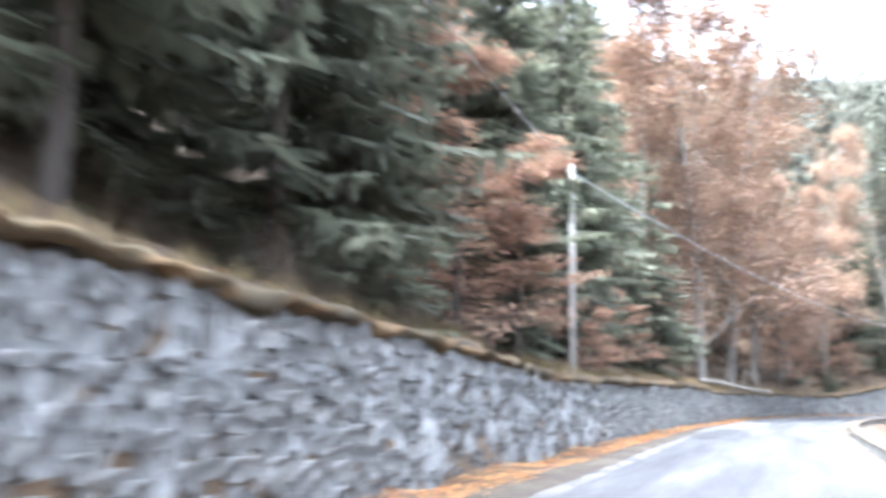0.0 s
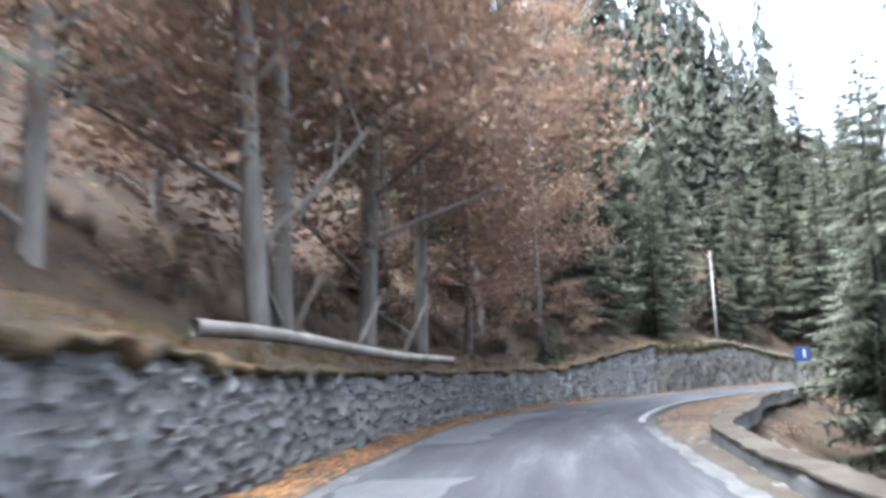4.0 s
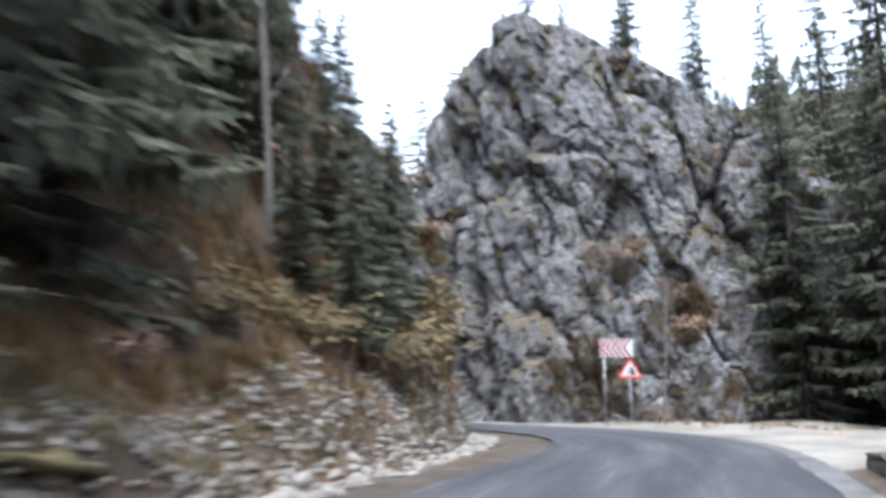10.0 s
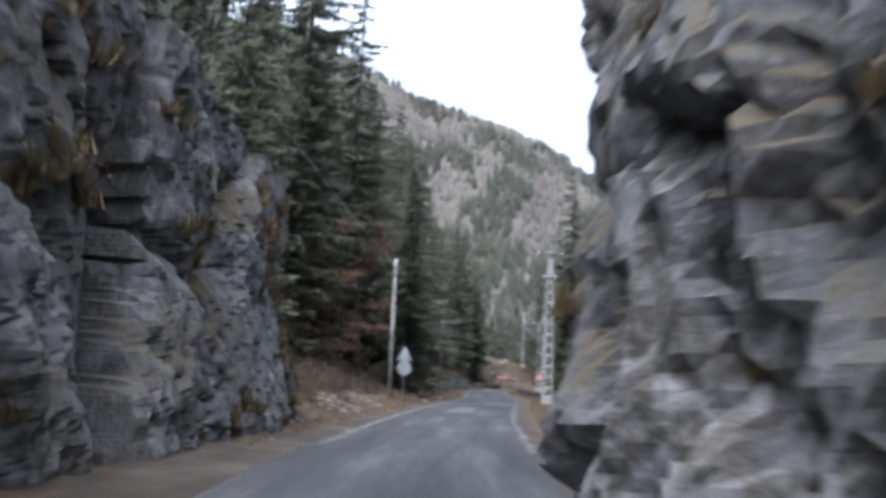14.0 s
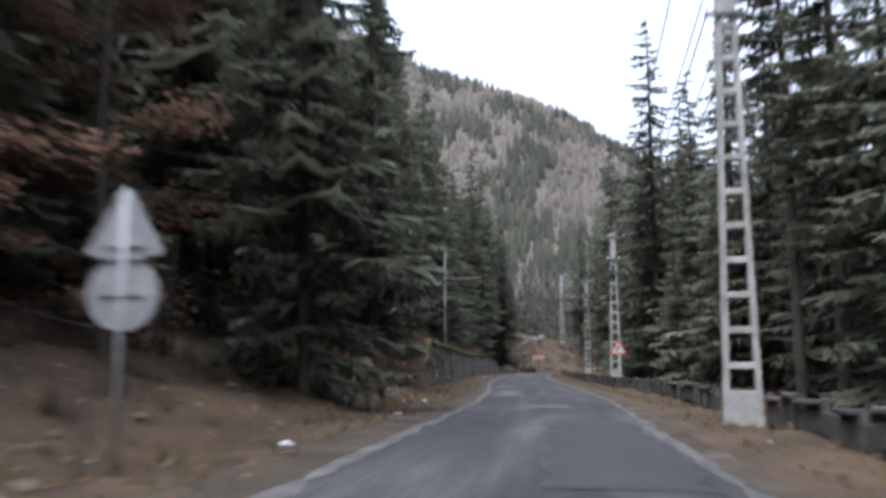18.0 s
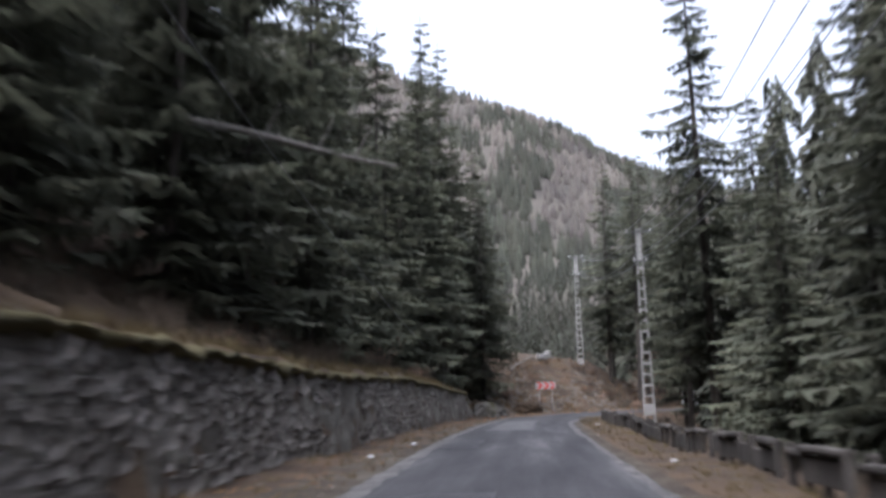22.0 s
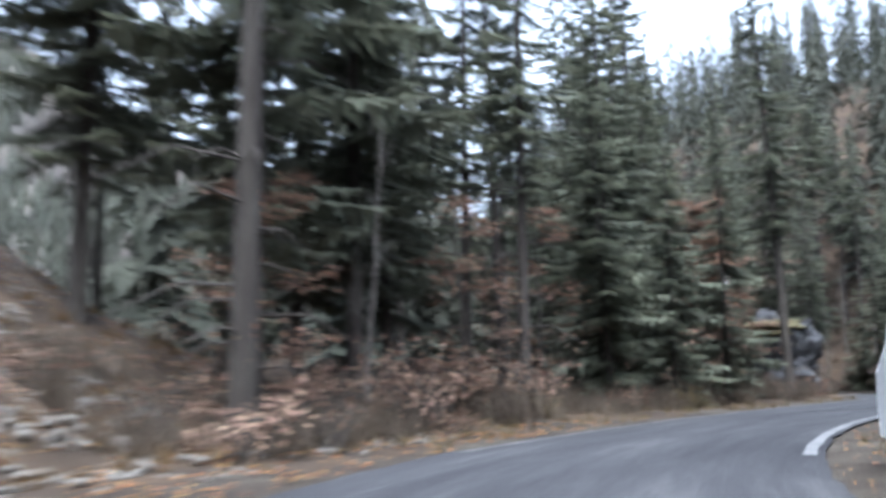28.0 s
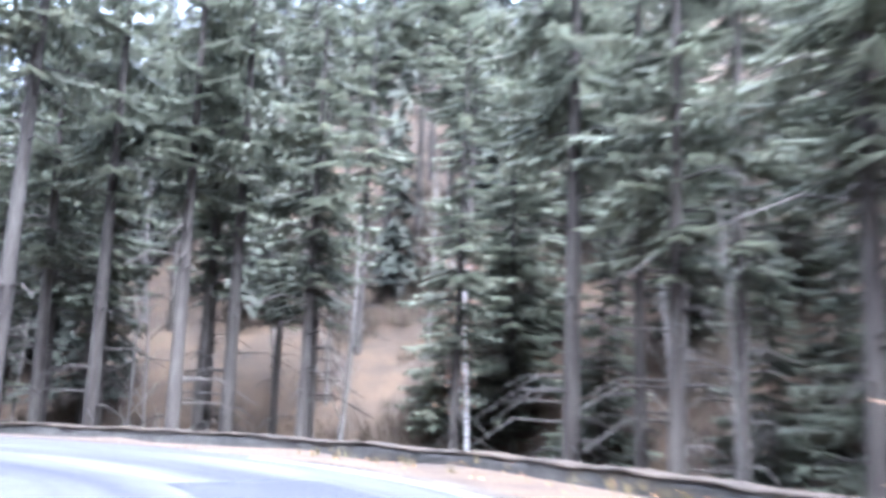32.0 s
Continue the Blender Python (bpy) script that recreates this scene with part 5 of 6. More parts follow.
POLES = [(135.65, 144.55, 10.6, -0.1), (166.4, 179.95, 10.7, 0.2), (201.2, 221.2, 12.6, 0.1), (227.4, 256.8, 13.0, 5.2)]
for x, y, h, z in POLES:
    s, d = find(x, y)
    lattice_pole(h, stand(x, y, z if d < 8 else None, heading(min(s, 350))), "tapered concrete power pole with ladder openings")
for x, y, h in ((121.4, 141.65, 7.9), (53.05, 89.4, 6.6), (155.05, 185.4, 7.6), (88.1, 101.2, 3.2), (195.7, 237.6, 3.3), (3.85, 25.0, 6.4)):
    s, d = find(x, y)
    round_pole(h, stand(x, y, None, heading(s)), "slim pale concrete utility pole above the road")


def cable(name, p, q, sag, label, r=0.018):
    c = bpy.data.curves.new(name, "CURVE")
    c.dimensions, c.bevel_depth, c.bevel_resolution = "3D", r, 1
    sp = c.splines.new("POLY")
    sp.points.add(16)
    p, q = Vector(p), Vector(q)
    for i, pt in enumerate(sp.points):
        k = i / 16
        a = p.lerp(q, k)
        pt.co = (a.x, a.y, a.z - 4 * sag * k * (1 - k), 1)
    c.materials.append(M_WIRE)
    return tagged(new(name, c), label, "cable", "cables")


for (x0, y0, h0, z0), (x1, y1, h1, z1) in zip(POLES, POLES[1:]):
    u = Vector((x1 - x0, y1 - y0, 0)).normalized()
    side = Vector((-u.y, u.x, 0))
    for z, offs in ((-0.1, (-0.8, 0.0, 0.8)), (-1.9, (-0.4, 0.4))):
        for o in offs:
            cable("power_cable", Vector((x0, y0, z0 + h0 + z)) + side * o, Vector((x1, y1, z1 + h1 + z)) + side * o, 1.3, "sagging dark power cable between the poles")
cable("phone_cable", (121.6, 142.0, land(121.6, 142.0) + 7.5), (98.5, 119, 13.5), 0.6, "thin dark cable slung above the road")
cable("phone_cable", (155.05, 185.4, land(155.05, 185.4) + 7.3), (195.7, 237.6, land(195.7, 237.6) + 3.1), 0.9, "thin dark cable slung above the wall", 0.009)
cable("phone_cable", (53.0, 89.3, land(53, 89.3) + 6.2), (3.85, 25.0, land(3.85, 25) + 6.1), 2.4, "thin dark cable slung above the road")
cable("phone_cable", (3.85, 25.0, land(3.85, 25) + 6.1), (-9, -4, 13.0), 0.6, "thin dark cable slung above the road")

# ---- signs ----


def triangle(side, z):
    h = side * 0.866
    pts = []
    for cx, cz, a0 in ((-side / 2, 0, 210), (side / 2, 0, 330), (0, h, 90)):
        q = Vector((cx, cz)).lerp(Vector((0, h / 3)), 0.13)
        for a in (a0 - 45, a0, a0 + 45):
            pts.append((q.x + 0.06 * math.cos(radians(a)), z + q.y + 0.06 * math.sin(radians(a))))
    return pts


def disc(r, z, n=28):
    return [(r * math.cos(2 * math.pi * k / n), z + r * math.sin(2 * math.pi * k / n)) for k in range(n)]


def scaled(pts, k, z):
    return [(x * k, z + (y - z) * k) for x, y in pts]


def sign_post(ob, x, z, r=0.028):
    part("post", rod((x, 0.05, -0.4), (x, 0.05, z), r, r, 10), M_STEEL, ob, smooth=True)


def warning_sign(m, label, z=1.5, side=0.9, picture="rocks"):
    """A red-edged triangle on a post, its front towards -y."""
    ob = thing("warning_sign", m, label, "road sign", "road signs")
    sign_post(ob, 0, z + 0.6)
    pts = triangle(side, z)
    mid = z + side * 0.289
    part("plate", plate(pts, 0.012), M_RED, ob, "red sign border")
    part("face", plate(scaled(pts, 0.76, mid), 0.004, -0.004), M_BOARD, ob, "white sign face")
    if picture == "rocks":
        part("slope_mark", plate([(0.01, mid - 0.17), (0.245, mid - 0.17), (0.03, mid + 0.2)], 0.003, -0.008), M_BLACK, ob, "black slope mark")
        for x, dz in ((-0.06, 0.02), (-0.10, -0.08), (-0.05, -0.1), (-0.15, -0.16)):
            part("rock_mark", plate([(x, mid + dz), (x + 0.05, mid + dz), (x + 0.04, mid + dz + 0.05), (x, mid + dz + 0.045)], 0.003, -0.008), M_BLACK, ob, "small black rock mark")
    else:
        part("bend_mark", plate([(-0.13, mid - 0.13), (-0.07, mid - 0.13), (-0.07, mid + 0.0), (0.07, mid + 0.06), (0.07, mid + 0.12), (0.12, mid + 0.12), (0.04, mid + 0.22), (-0.03, mid + 0.12), (0.01, mid + 0.12), (0.01, mid + 0.1), (-0.13, mid + 0.05)], 0.003, -0.008), M_BLACK, ob, "black double bend mark")
    return ob


def chevron_board(m, label, w, h, z, n, red, right, post_x):
    """A board of chevrons on posts, its front towards -y."""
    ob = thing("chevron_sign", m, label, "road sign", "road signs")
    for x in post_x:
        sign_post(ob, x, z + h * 0.8)
    part("board", plate([(-w / 2, z), (w / 2, z), (w / 2, z + h), (-w / 2, z + h)], 0.02), M_BOARD, ob, "white reflective board")
    pitch = w / n
    for k in range(n):
        x = -w / 2 + pitch * (k + (0.12 if right else 0.3))
        b, tip = pitch * 0.5, pitch * 0.55 if n < 4 else pitch * 1.3
        g = 1 if right else -1
        pts = [(x, z + 0.012), (x + b, z + 0.012), (x + b + g * tip, z + h / 2), (x + b, z + h - 0.012), (x, z + h - 0.012), (x + g * tip, z + h / 2)]
        pts = [(min(max(a, -w / 2 + 0.01), w / 2 - 0.01), q) for a, q in pts]
        part("chevron", plate(pts, 0.003, -0.005), red, ob, "red reflective chevron")
    return ob


def facing(x, y, tx, ty, z=None):
    """A pose whose front, -y, looks to (tx, ty)."""
    return stand(x, y, z, math.degrees(math.atan2(tx - x, -(ty - y))))


chevron_board(facing(99.2, 96.35, 83, 90, 0.15), "white board with six dull red chevrons on a steel post", 1.32, 0.74, 2.55, 6, M_DARKRED, False, (-0.5,))
warning_sign(facing(99.5, 95.9, 83, 90, 0.15), "red-edged triangular falling rocks warning sign", 1.75)
warning_sign(facing(157.2, 170.2, 140, 152, 0.0), "red-edged triangular double bend warning sign", 1.85, picture="bend")
chevron_board(facing(211.7, 244.5, 198, 228, -0.1), "white board with three bright red chevrons on two posts", 1.85, 0.64, 2.35, 3, M_RED, True, (-0.62, 0.62))
info = thing("information_sign", facing(47.2, 74.2, 24, 56, 0.0), "blue rectangular road sign with a white mark on a post", "road sign", "road signs")
sign_post(info, 0, 2.2)
part("plate", plate([(-0.42, 1.55), (0.42, 1.55), (0.42, 2.3), (-0.42, 2.3)], 0.012), M_BLUE, info, "blue sign plate")
part("mark", plate([(0.05, 1.72), (0.15, 1.72), (0.15, 2.16), (0.05, 2.16)], 0.003, -0.005), M_BOARD, info, "white bar mark")
back = thing("traffic_signs", stand(123.1, 142.9, 0.0, heading(240) + 180), "grey backs of a triangular and a round sign on one post", "road sign", "road signs")
sign_post(back, 0, 3.1)
part("triangle_plate", plate(triangle(0.9, 2.4), 0.012), M_STEEL, back, "bare metal triangular plate", False)
part("round_plate", plate(disc(0.42, 1.95), 0.012), M_STEEL, back, "bare metal round plate", False)
for z in (2.35, 2.5, 1.95):
    part("clamp", box(0.5, 0.03, 0.04, (0, 0.03, z)), M_STEEL, back, "steel clamp")

# ---- low walls, fence and boulders ----


def low_wall(name, pts, h, w, material, label, cap=None, seed=5.0, rough=0.12):
    """A rough low wall along a line of places."""
    rows, arc = spline(pts, 0.25)
    t = np.gradient(rows, axis=0)
    t /= np.linalg.norm(t, axis=1)[:, None]
    ob = thing(name, Matrix(), label, "low wall", kind="structure")
    for nm, prof, mt in (("wall_body", ((-0.5, -0.6), (-0.5, 0.5), (-0.46, 0.92), (0.46, 0.92), (0.5, 0.5), (0.5, -0.6)), material), ("coping", ((-0.56, 0.9), (-0.55, 1.04), (0.0, 1.1), (0.55, 1.04), (0.56, 0.9)), cap or material)):
        v, f, n = [], [], len(prof)
        for i, (x, y) in enumerate(rows):
            k = 1 + rough * fbm(arc[i] * 0.9, seed) + 0.5 * rough * fbm(arc[i] * 3.1, seed + 4)
            for u, z in prof:
                o = u * w + 0.12 * rough * fbm(arc[i] * 1.7, z * 3, seed)
                v.append((x - t[i, 1] * o, y + t[i, 0] * o, z * h * k))
            if i:
                for q in range(n - 1):
                    a = i * n + q
                    f.append((a - n, a - n + 1, a + 1, a))
        mesh(nm, v, f, mt, ob)
    return ob


def line_at(s0, s1, d, step=4.0):
    return [tuple(at(s, d, 0))[:2] for s in np.arange(s0, s1, step)]


low_wall("parapet_lower", line_at(36, 95, -3.35) + [tuple(at(s, d, 0))[:2] for s, d in ((98, -3.6), (102, -4.4), (106, -5.1))] + line_at(110, 146, -5.2) + [tuple(at(s, d, 0))[:2] for s, d in ((148, -4.8), (153, -4.0), (159, -3.4), (165, -3.1), (170, -3.3))], 0.26, 0.42, M_MORTAR, "low broken roadside parapet with a pale worn coping", M_VERGE, 5.0, 0.25)
# coping coloured dark to offset the bright sky light on its top
low_wall("parapet_end", [(270.8, 227.9), (273, 228.3), (275.5, 229.0), (280.2, 232.6), (283.8, 238), (285, 245)], 0.17, 0.45, M_PARAPET, "low mossy stone parapet round the outside of the bend", M_SOIL_DIMCAP, 2.0, 0.25)

fence = thing("fence", Matrix(), "low fence of dark weathered posts and boards", "fence", kind="structure")
fv = [box(0.14, 0.12, 1.05, (0, 0, 0.14), 0.02), box(0.13, 0.13, 1.0, (0, 0, 0.16), 0.03), box(0.9, 0.06, 0.36, (0.45, 0, 0.3), 0.015), box(0.94, 0.2, 0.1, (0.45, 0, 0.6), 0.03)]
fm = []
for bm, nm, mt in zip(fv, ("post", "post", "board", "rail"), (M_DARKWOOD, M_PARAPET, M_DARKWOOD, M_DARKWOOD)):
    me = bpy.data.meshes.new(nm)
    bm.to_mesh(me)
    bm.free()
    me.materials.append(mt)
    fm.append(me)
rnd = random.Random(12)
for s in np.arange(219, 347, 0.9):
    d = -4.35 + 0.12 * math.sin(s * 0.3)
    p = at(s, d, 0)
    m = Matrix.Translation((p.x, p.y, -0.05 + rnd.uniform(-0.06, 0.06))) @ Matrix.Rotation(radians(heading(s) + 90 + rnd.uniform(-4, 4)), 4, "Z") @ Matrix.Rotation(radians(rnd.uniform(-3, 3)), 4, "Y")
    picks = [(0 if rnd.random() < 0.95 else 1)] + ([2] if rnd.random() < 0.8 else []) + ([3] if rnd.random() < 0.55 else [])
    for k in picks:
        ob = new(fm[k].name.split(".")[0], fm[k])
        ob.parent, ob.matrix_basis = fence, m


def boulder(name, m, r, label, material, seed, squash=(1, 1, 1), rough=0.35, sub=4):
    bm = bmesh.new()
    bmesh.ops.create_icosphere(bm, subdivisions=sub, radius=1.0)
    for v in bm.verts:
        c = v.co.copy()
        k = 1 + rough * fbm(c.x * 1.3 + seed, c.y * 1.3, c.z * 1.3, 4) + 0.12 * abs(fbm(c.x * 4 + seed, c.y * 4, c.z * 4, 3))
        cell = noise.voronoi(c * 2.2 + Vector((seed, 0, 0)))
        w = noise.noise_vector(cell[1][0] * 4.7)
        k += 0.3 * rough * (w.x + 1.6 * w.yz.dot((c * 2.2 + Vector((seed, 0, 0)) - cell[1][0]).yz)) - 0.12 * rough * (1 - min((cell[0][1] - cell[0][0]) / 0.15, 1)) ** 2
        v.co = Vector((c.x * squash[0], c.y * squash[1], c.z * squash[2])) * k * r
    me = bpy.data.meshes.new(name)
    bm.to_mesh(me)
    bm.free()
    me.materials.append(material)
    ob = new(name, me)
    ob.matrix_basis = m
    return tagged(ob, label, "rock")


rock = thing("rock_outcrop", Matrix.Translation((272.6, 241.0, 0)), "tall pale overhanging rock capped with mossy turf", "rock")
b = boulder("stone_body", Matrix.Translation((0, 0, 1.7)), 2.4, "", M_OUTCROP, 7.0, (0.95, 1.1, 1.2), 0.55, 6)
b.parent = rock
del b["category"]
b = boulder("turf_cap", Matrix.Translation((0.1, 0, 4.15)), 2.1, "golden mossy turf cap", M_MOSS, 17.0, (1.1, 1.15, 0.32), 0.4, 4)
b.parent = rock
del b["category"]
boulder("grassy_mound", Matrix.Translation((266.5, 240.8, -0.6)), 3.2, "low earthen mound with dry grass at the bend", M_SOIL_DIMCAP, 3.0, (1.3, 0.9, 0.45), 0.25)
boulder("boulder", Matrix.Translation((197.2, 234.4, 0.25)), 0.95, "mossy grey boulder at the foot of the bank", M_BOULDER, 5.0, (1.2, 0.9, 0.9))
boulder("boulder", Matrix.Translation((199.6, 236.2, 0.2)), 0.8, "mossy grey boulder at the foot of the bank", M_BOULDER, 9.0, (1.1, 1, 0.8))
boulder("root_hollow", Matrix.Translation((208.6, 243.3, 0.35)), 1.0, "dark brown earth clump with roots on the bank", M_GROUND, 15.0, (1.4, 0.9, 0.8), 0.22)
for k, (s, d, r) in enumerate(((252, 7.2, 0.5), (266, 7.5, 0.6),  (190, -6.5, 0.5), (262, -5.6, 0.5))):
    p = at(s, d)
    boulder("boulder", Matrix.Translation((p.x, p.y, p.z + r * 0.15)), r, "lichened grey boulder on the bank", M_BOULDER, 30.0 + k * 3, (1.2, 0.9, 0.75), 0.4, 3)


def fallen_log(p, q, r, label, material=M_BARK2):
    ob = thing("fallen_trunk", Matrix(), label, "log", "fallen trunks")
    tv, tf = [], []
    p, q = Vector(p), Vector(q)
    tube(tv, tf, [p.lerp(q, k / 6) + Vector((0, 0, 0.12 * math.sin(k * 1.1) * r * 3)) for k in range(7)], [r * (1 - 0.08 * k) for k in range(7)], 8)
    mesh("trunk", tv, tf, material, ob, smooth=True)
    for k in (0.3, 0.55, 0.75):
        sv, sf, c = [], [], p.lerp(q, k)
        tube(sv, sf, [c, c + Vector((0.3, -0.2, 0.7)), c + Vector((0.5, -0.2, 1.1))], [r * 0.35, r * 0.2, 0.01], 4)
        mesh("broken_branch", sv, sf, material, ob)
    return ob


fallen_log((164.4, 202.4, 9.2), (174.2, 207.7, 10.4), 0.15, "pale dead trunk leaning across the dark woods")
fallen_log((167.4, 205.0, 8.0), (172.5, 211.5, 7.2), 0.08, "thin dead trunk fallen among the spruces")
fallen_log((174.9, 214.2, 4.6), (176.6, 216.3, 11.2), 0.055, "thin dead tree leaning out of the woods", M_BARK)
fallen_log((213.5, 252.3, land(213.5, 252.3) + 0.5), (219.5, 255.8, land(219.5, 255.8) + 0.55), 0.15, "pale felled trunk lying on the bank top")
fallen_log((14.4, 49.4, 2.3), (19.8, 53.2, 1.75), 0.14, "pale fallen trunk lying on the wall top")
block = thing("concrete_block", stand(221.5, 256.4, None, 20), "weathered concrete block on the bank top", "block")
part("lower_block", box(2.6, 0.5, 0.55, (0, 0, 0.25), 0.03), M_CONCRETE, block)
part("upper_block", box(0.7, 0.5, 0.45, (0.9, 0, 0.72), 0.03), M_CONCRETE, block)
stump = thing("white_marker", stand(64.5, 98.7, None, 60), "small white marker board on a short post", "marker")
part("post", box(0.08, 0.08, 1.0, (0, 0, 0.4)), M_DARKWOOD, stump)
part("board", box(0.42, 0.03, 0.3, (0, -0.06, 0.9), 0.01), M_WHITE, stump, "plain white board")

# ---- van standing on the verge past the bend ----


def van(m):
    ob = thing("van", m, "white delivery van with dark bumper standing on the verge", "van")
    prof = [(-2.75, 0.42), (-2.78, 1.3), (-2.66, 2.35), (-2.5, 2.5), (1.1, 2.5), (1.5, 2.35), (2.15, 1.5), (2.75, 1.2), (2.85, 0.75), (2.8, 0.42)]
    bm = bmesh.new()
    rings = []
    for x, k in ((-0.98, 0.97), (-1.0, 1.0), (1.0, 1.0), (0.98, 0.97)):
        rings.append([bm.verts.new((x * (1 - 0.06 * max(z - 1.2, 0)), y, z)) for y, z in prof])
    for a, b in zip(rings, rings[1:]):
        for i in range(len(prof)):
            j = (i + 1) % len(prof)
            bm.faces.new((a[i], b[i], b[j], a[j]))
    bm.faces.new(rings[0])
    bm.faces.new(rings[-1][::-1])
    bmesh.ops.recalc_face_normals(bm, faces=bm.faces[:])
    part("body", bm, M_VAN, ob)
    part("rear_bumper", box(1.9, 0.16, 0.24, (0, -2.84, 0.5), 0.04), M_BLACK, ob, "dark plastic rear bumper")
    part("front_bumper", box(1.9, 0.16, 0.3, (0, 2.86, 0.55), 0.04), M_BLACK, ob, "dark plastic front bumper")
    part("windscreen", plate([(-0.8, 0.0), (0.8, 0.0), (0.72, 0.95), (-0.72, 0.95)], 0.02), M_GLASS, ob, "dark windscreen").matrix_basis = Matrix.Translation((0, 2.16, 1.53)) @ Matrix.Rotation(radians(180), 4, "Z") @ Matrix.Rotation(radians(-37), 4, "X")
    for sx in (-0.5, 0.5):
        door = part("rear_door", box(0.9, 0.03, 1.65, (sx, -2.765, 1.42), 0.01, Matrix.Rotation(radians(-3), 4, "X")), M_VAN, ob)
        part("door_handle", box(0.14, 0.04, 0.05, (sx * 0.3, -2.81, 1.2)), M_BLACK, door, "black door handle")
    for sx in (-0.93, 0.93):
        part("tail_light", box(0.1, 0.05, 0.5, (sx, -2.77, 1.05), 0.01), M_RED, ob, "red tail light")
        part("side_picture", box(0.012, 1.5, 1.1, (sx * 1.075, -1.6, 1.2)), M_TAN, ob, "faded brown printed picture")
        part("side_window", box(0.012, 0.9, 0.55, (sx * 1.05, 1.2, 1.75)), M_GLASS, ob, "dark side window")
        for y in (-1.75, 1.75):
            w = part("wheel", rod((sx - 0.1, y, 0.34), (sx + 0.1, y, 0.34), 0.34, 0.34, 20), M_RUBBER, ob, "black tyre")
            part("rim", rod((sx - 0.11, y, 0.34), (sx + 0.11, y, 0.34), 0.2, 0.2, 14), M_STEEL, w, "grey steel rim")
    return ob


van(stand(223.2, 234.9, -0.05, heading(379)))

# ---- road wear ----
def along(side, off):
    """A line that keeps a distance inside the left (1) or right (2) edge of the asphalt."""
    return lambda s: float(EDGE(s, side)) + off


for name, material, s0, s1, side, a, b in (("edge_line", M_LINE, 104, 152, 2, 0.16, 0.36), ("edge_line", M_LINE, 386, 440, 2, 0.1, 0.3), ("edge_line", M_CRUMBLE, 386, 452, 1, -0.34, -0.12),
                                           ("edge_line", M_CRUMBLE, 322, 366, 2, 0.08, 0.34), ("worn_edge", M_CRUMBLE, 20, 60, 1, -0.3, -0.05), ("worn_edge", M_CRUMBLE, 60, 152, 1, -0.34, -0.06), ("worn_edge", M_CRUMBLE, 206, 300, 1, -0.26, -0.02),
                                           ("worn_edge", M_CRUMBLE, 300, 352, 1, -0.4, -0.02), ("worn_edge", M_CRUMBLE, 206, 322, 2, 0.02, 0.2), ("worn_edge", M_CRUMBLE, 60, 102, 2, 0.02, 0.3), ("worn_edge", M_CRUMBLE, 157, 200, 2, -0.1, 0.35)):
    ribbon(name, s0, s1, along(side, a), along(side, b), 0.006, material, "", 0.5, 3, 0.04 if material == M_LINE else 0.13, road, s0)
for s0, s1, a, b in ((239, 250, -1.8, -0.2), (276, 281, 1.0, 2.0), (300, 304, 0.2, 1.4), (316, 321, 1.2, 2.3), (356, 364, 0.2, 1.4), (404, 410, -0.6, 1.0), (418, 424, -1.0, 0.6), (425, 429, 0.2, 1.6), (107, 112, 0.4, 1.6), (130, 136, -1.5, 0.2), (72, 79, 0.6, 2.2), (431, 437, -0.8, 1.0)):
    ribbon("asphalt_patch", s0, s1, a, b, 0.010, M_PATCH, "", 0.5, 5, 0.3, road, s0 + 3)
for s0, s1, a, b in ((254.5, 257, -0.7, 0.7), (80, 92, 0.8, 2.2), (98, 112, 1.4, 2.8), (226, 234, -0.3, 0.8), (264, 272, 0.9, 1.8), (330, 346, -0.4, 1.6)):
    ribbon("pale_patch", s0, s1, a, b, 0.008, M_PALEPATCH, "", 0.5, 5, 0.35, road, s0 + 5)

# ---- undergrowth, litter and loose stones ----
random.seed(21)


def tuft(seed, blades=9, wide=0.035):
    r = random.Random(seed)
    v, f = [], []
    for k in range(blades):
        a, n, o = r.uniform(0, 6.28), r.uniform(0.5, 1.1), r.uniform(0.2, 0.9)
        x, y = r.gauss(0, 0.18), r.gauss(0, 0.18)
        i = len(v)
        v += [(x - wide * math.sin(a), y + wide * math.cos(a), -0.05), (x + wide * math.sin(a), y - wide * math.cos(a), -0.05), (x + math.cos(a) * o * n, y + math.sin(a) * o * n, n * (1 - 0.35 * o))]
        f.append((i, i + 1, i + 2))
    return np.array(v), np.array(f)


TUFTS = [tuft(k) for k in range(5)]
THICKET = [tuft(30 + k, 70, 0.012) for k in range(5)]
BUSHY = [tuft(10 + k, 24, 0.05) for k in range(4)]
LEAFS = [(np.array([(-0.5, 0, 0.0), (0, 0.35, 0.1), (0.5, 0, 0.02), (0, -0.35, 0.12)]), np.array([(0, 1, 2), (0, 2, 3)]))]
CHIPS = []
for k in range(6):
    cr = random.Random(90 + k)
    ring = [(0.55 * math.cos(a + cr.uniform(-0.4, 0.4)) * cr.uniform(0.7, 1.1), 0.45 * math.sin(a) * cr.uniform(0.7, 1.1), cr.uniform(-0.05, 0.12)) for a in np.arange(5) * 1.2566]
    CHIPS.append((np.array(ring + [(cr.uniform(-0.1, 0.1), 0, 0.32), (0, 0, -0.3)]), np.array([(i, (i + 1) % 5, 5) for i in range(5)] + [((i + 1) % 5, i, 6) for i in range(5)])))


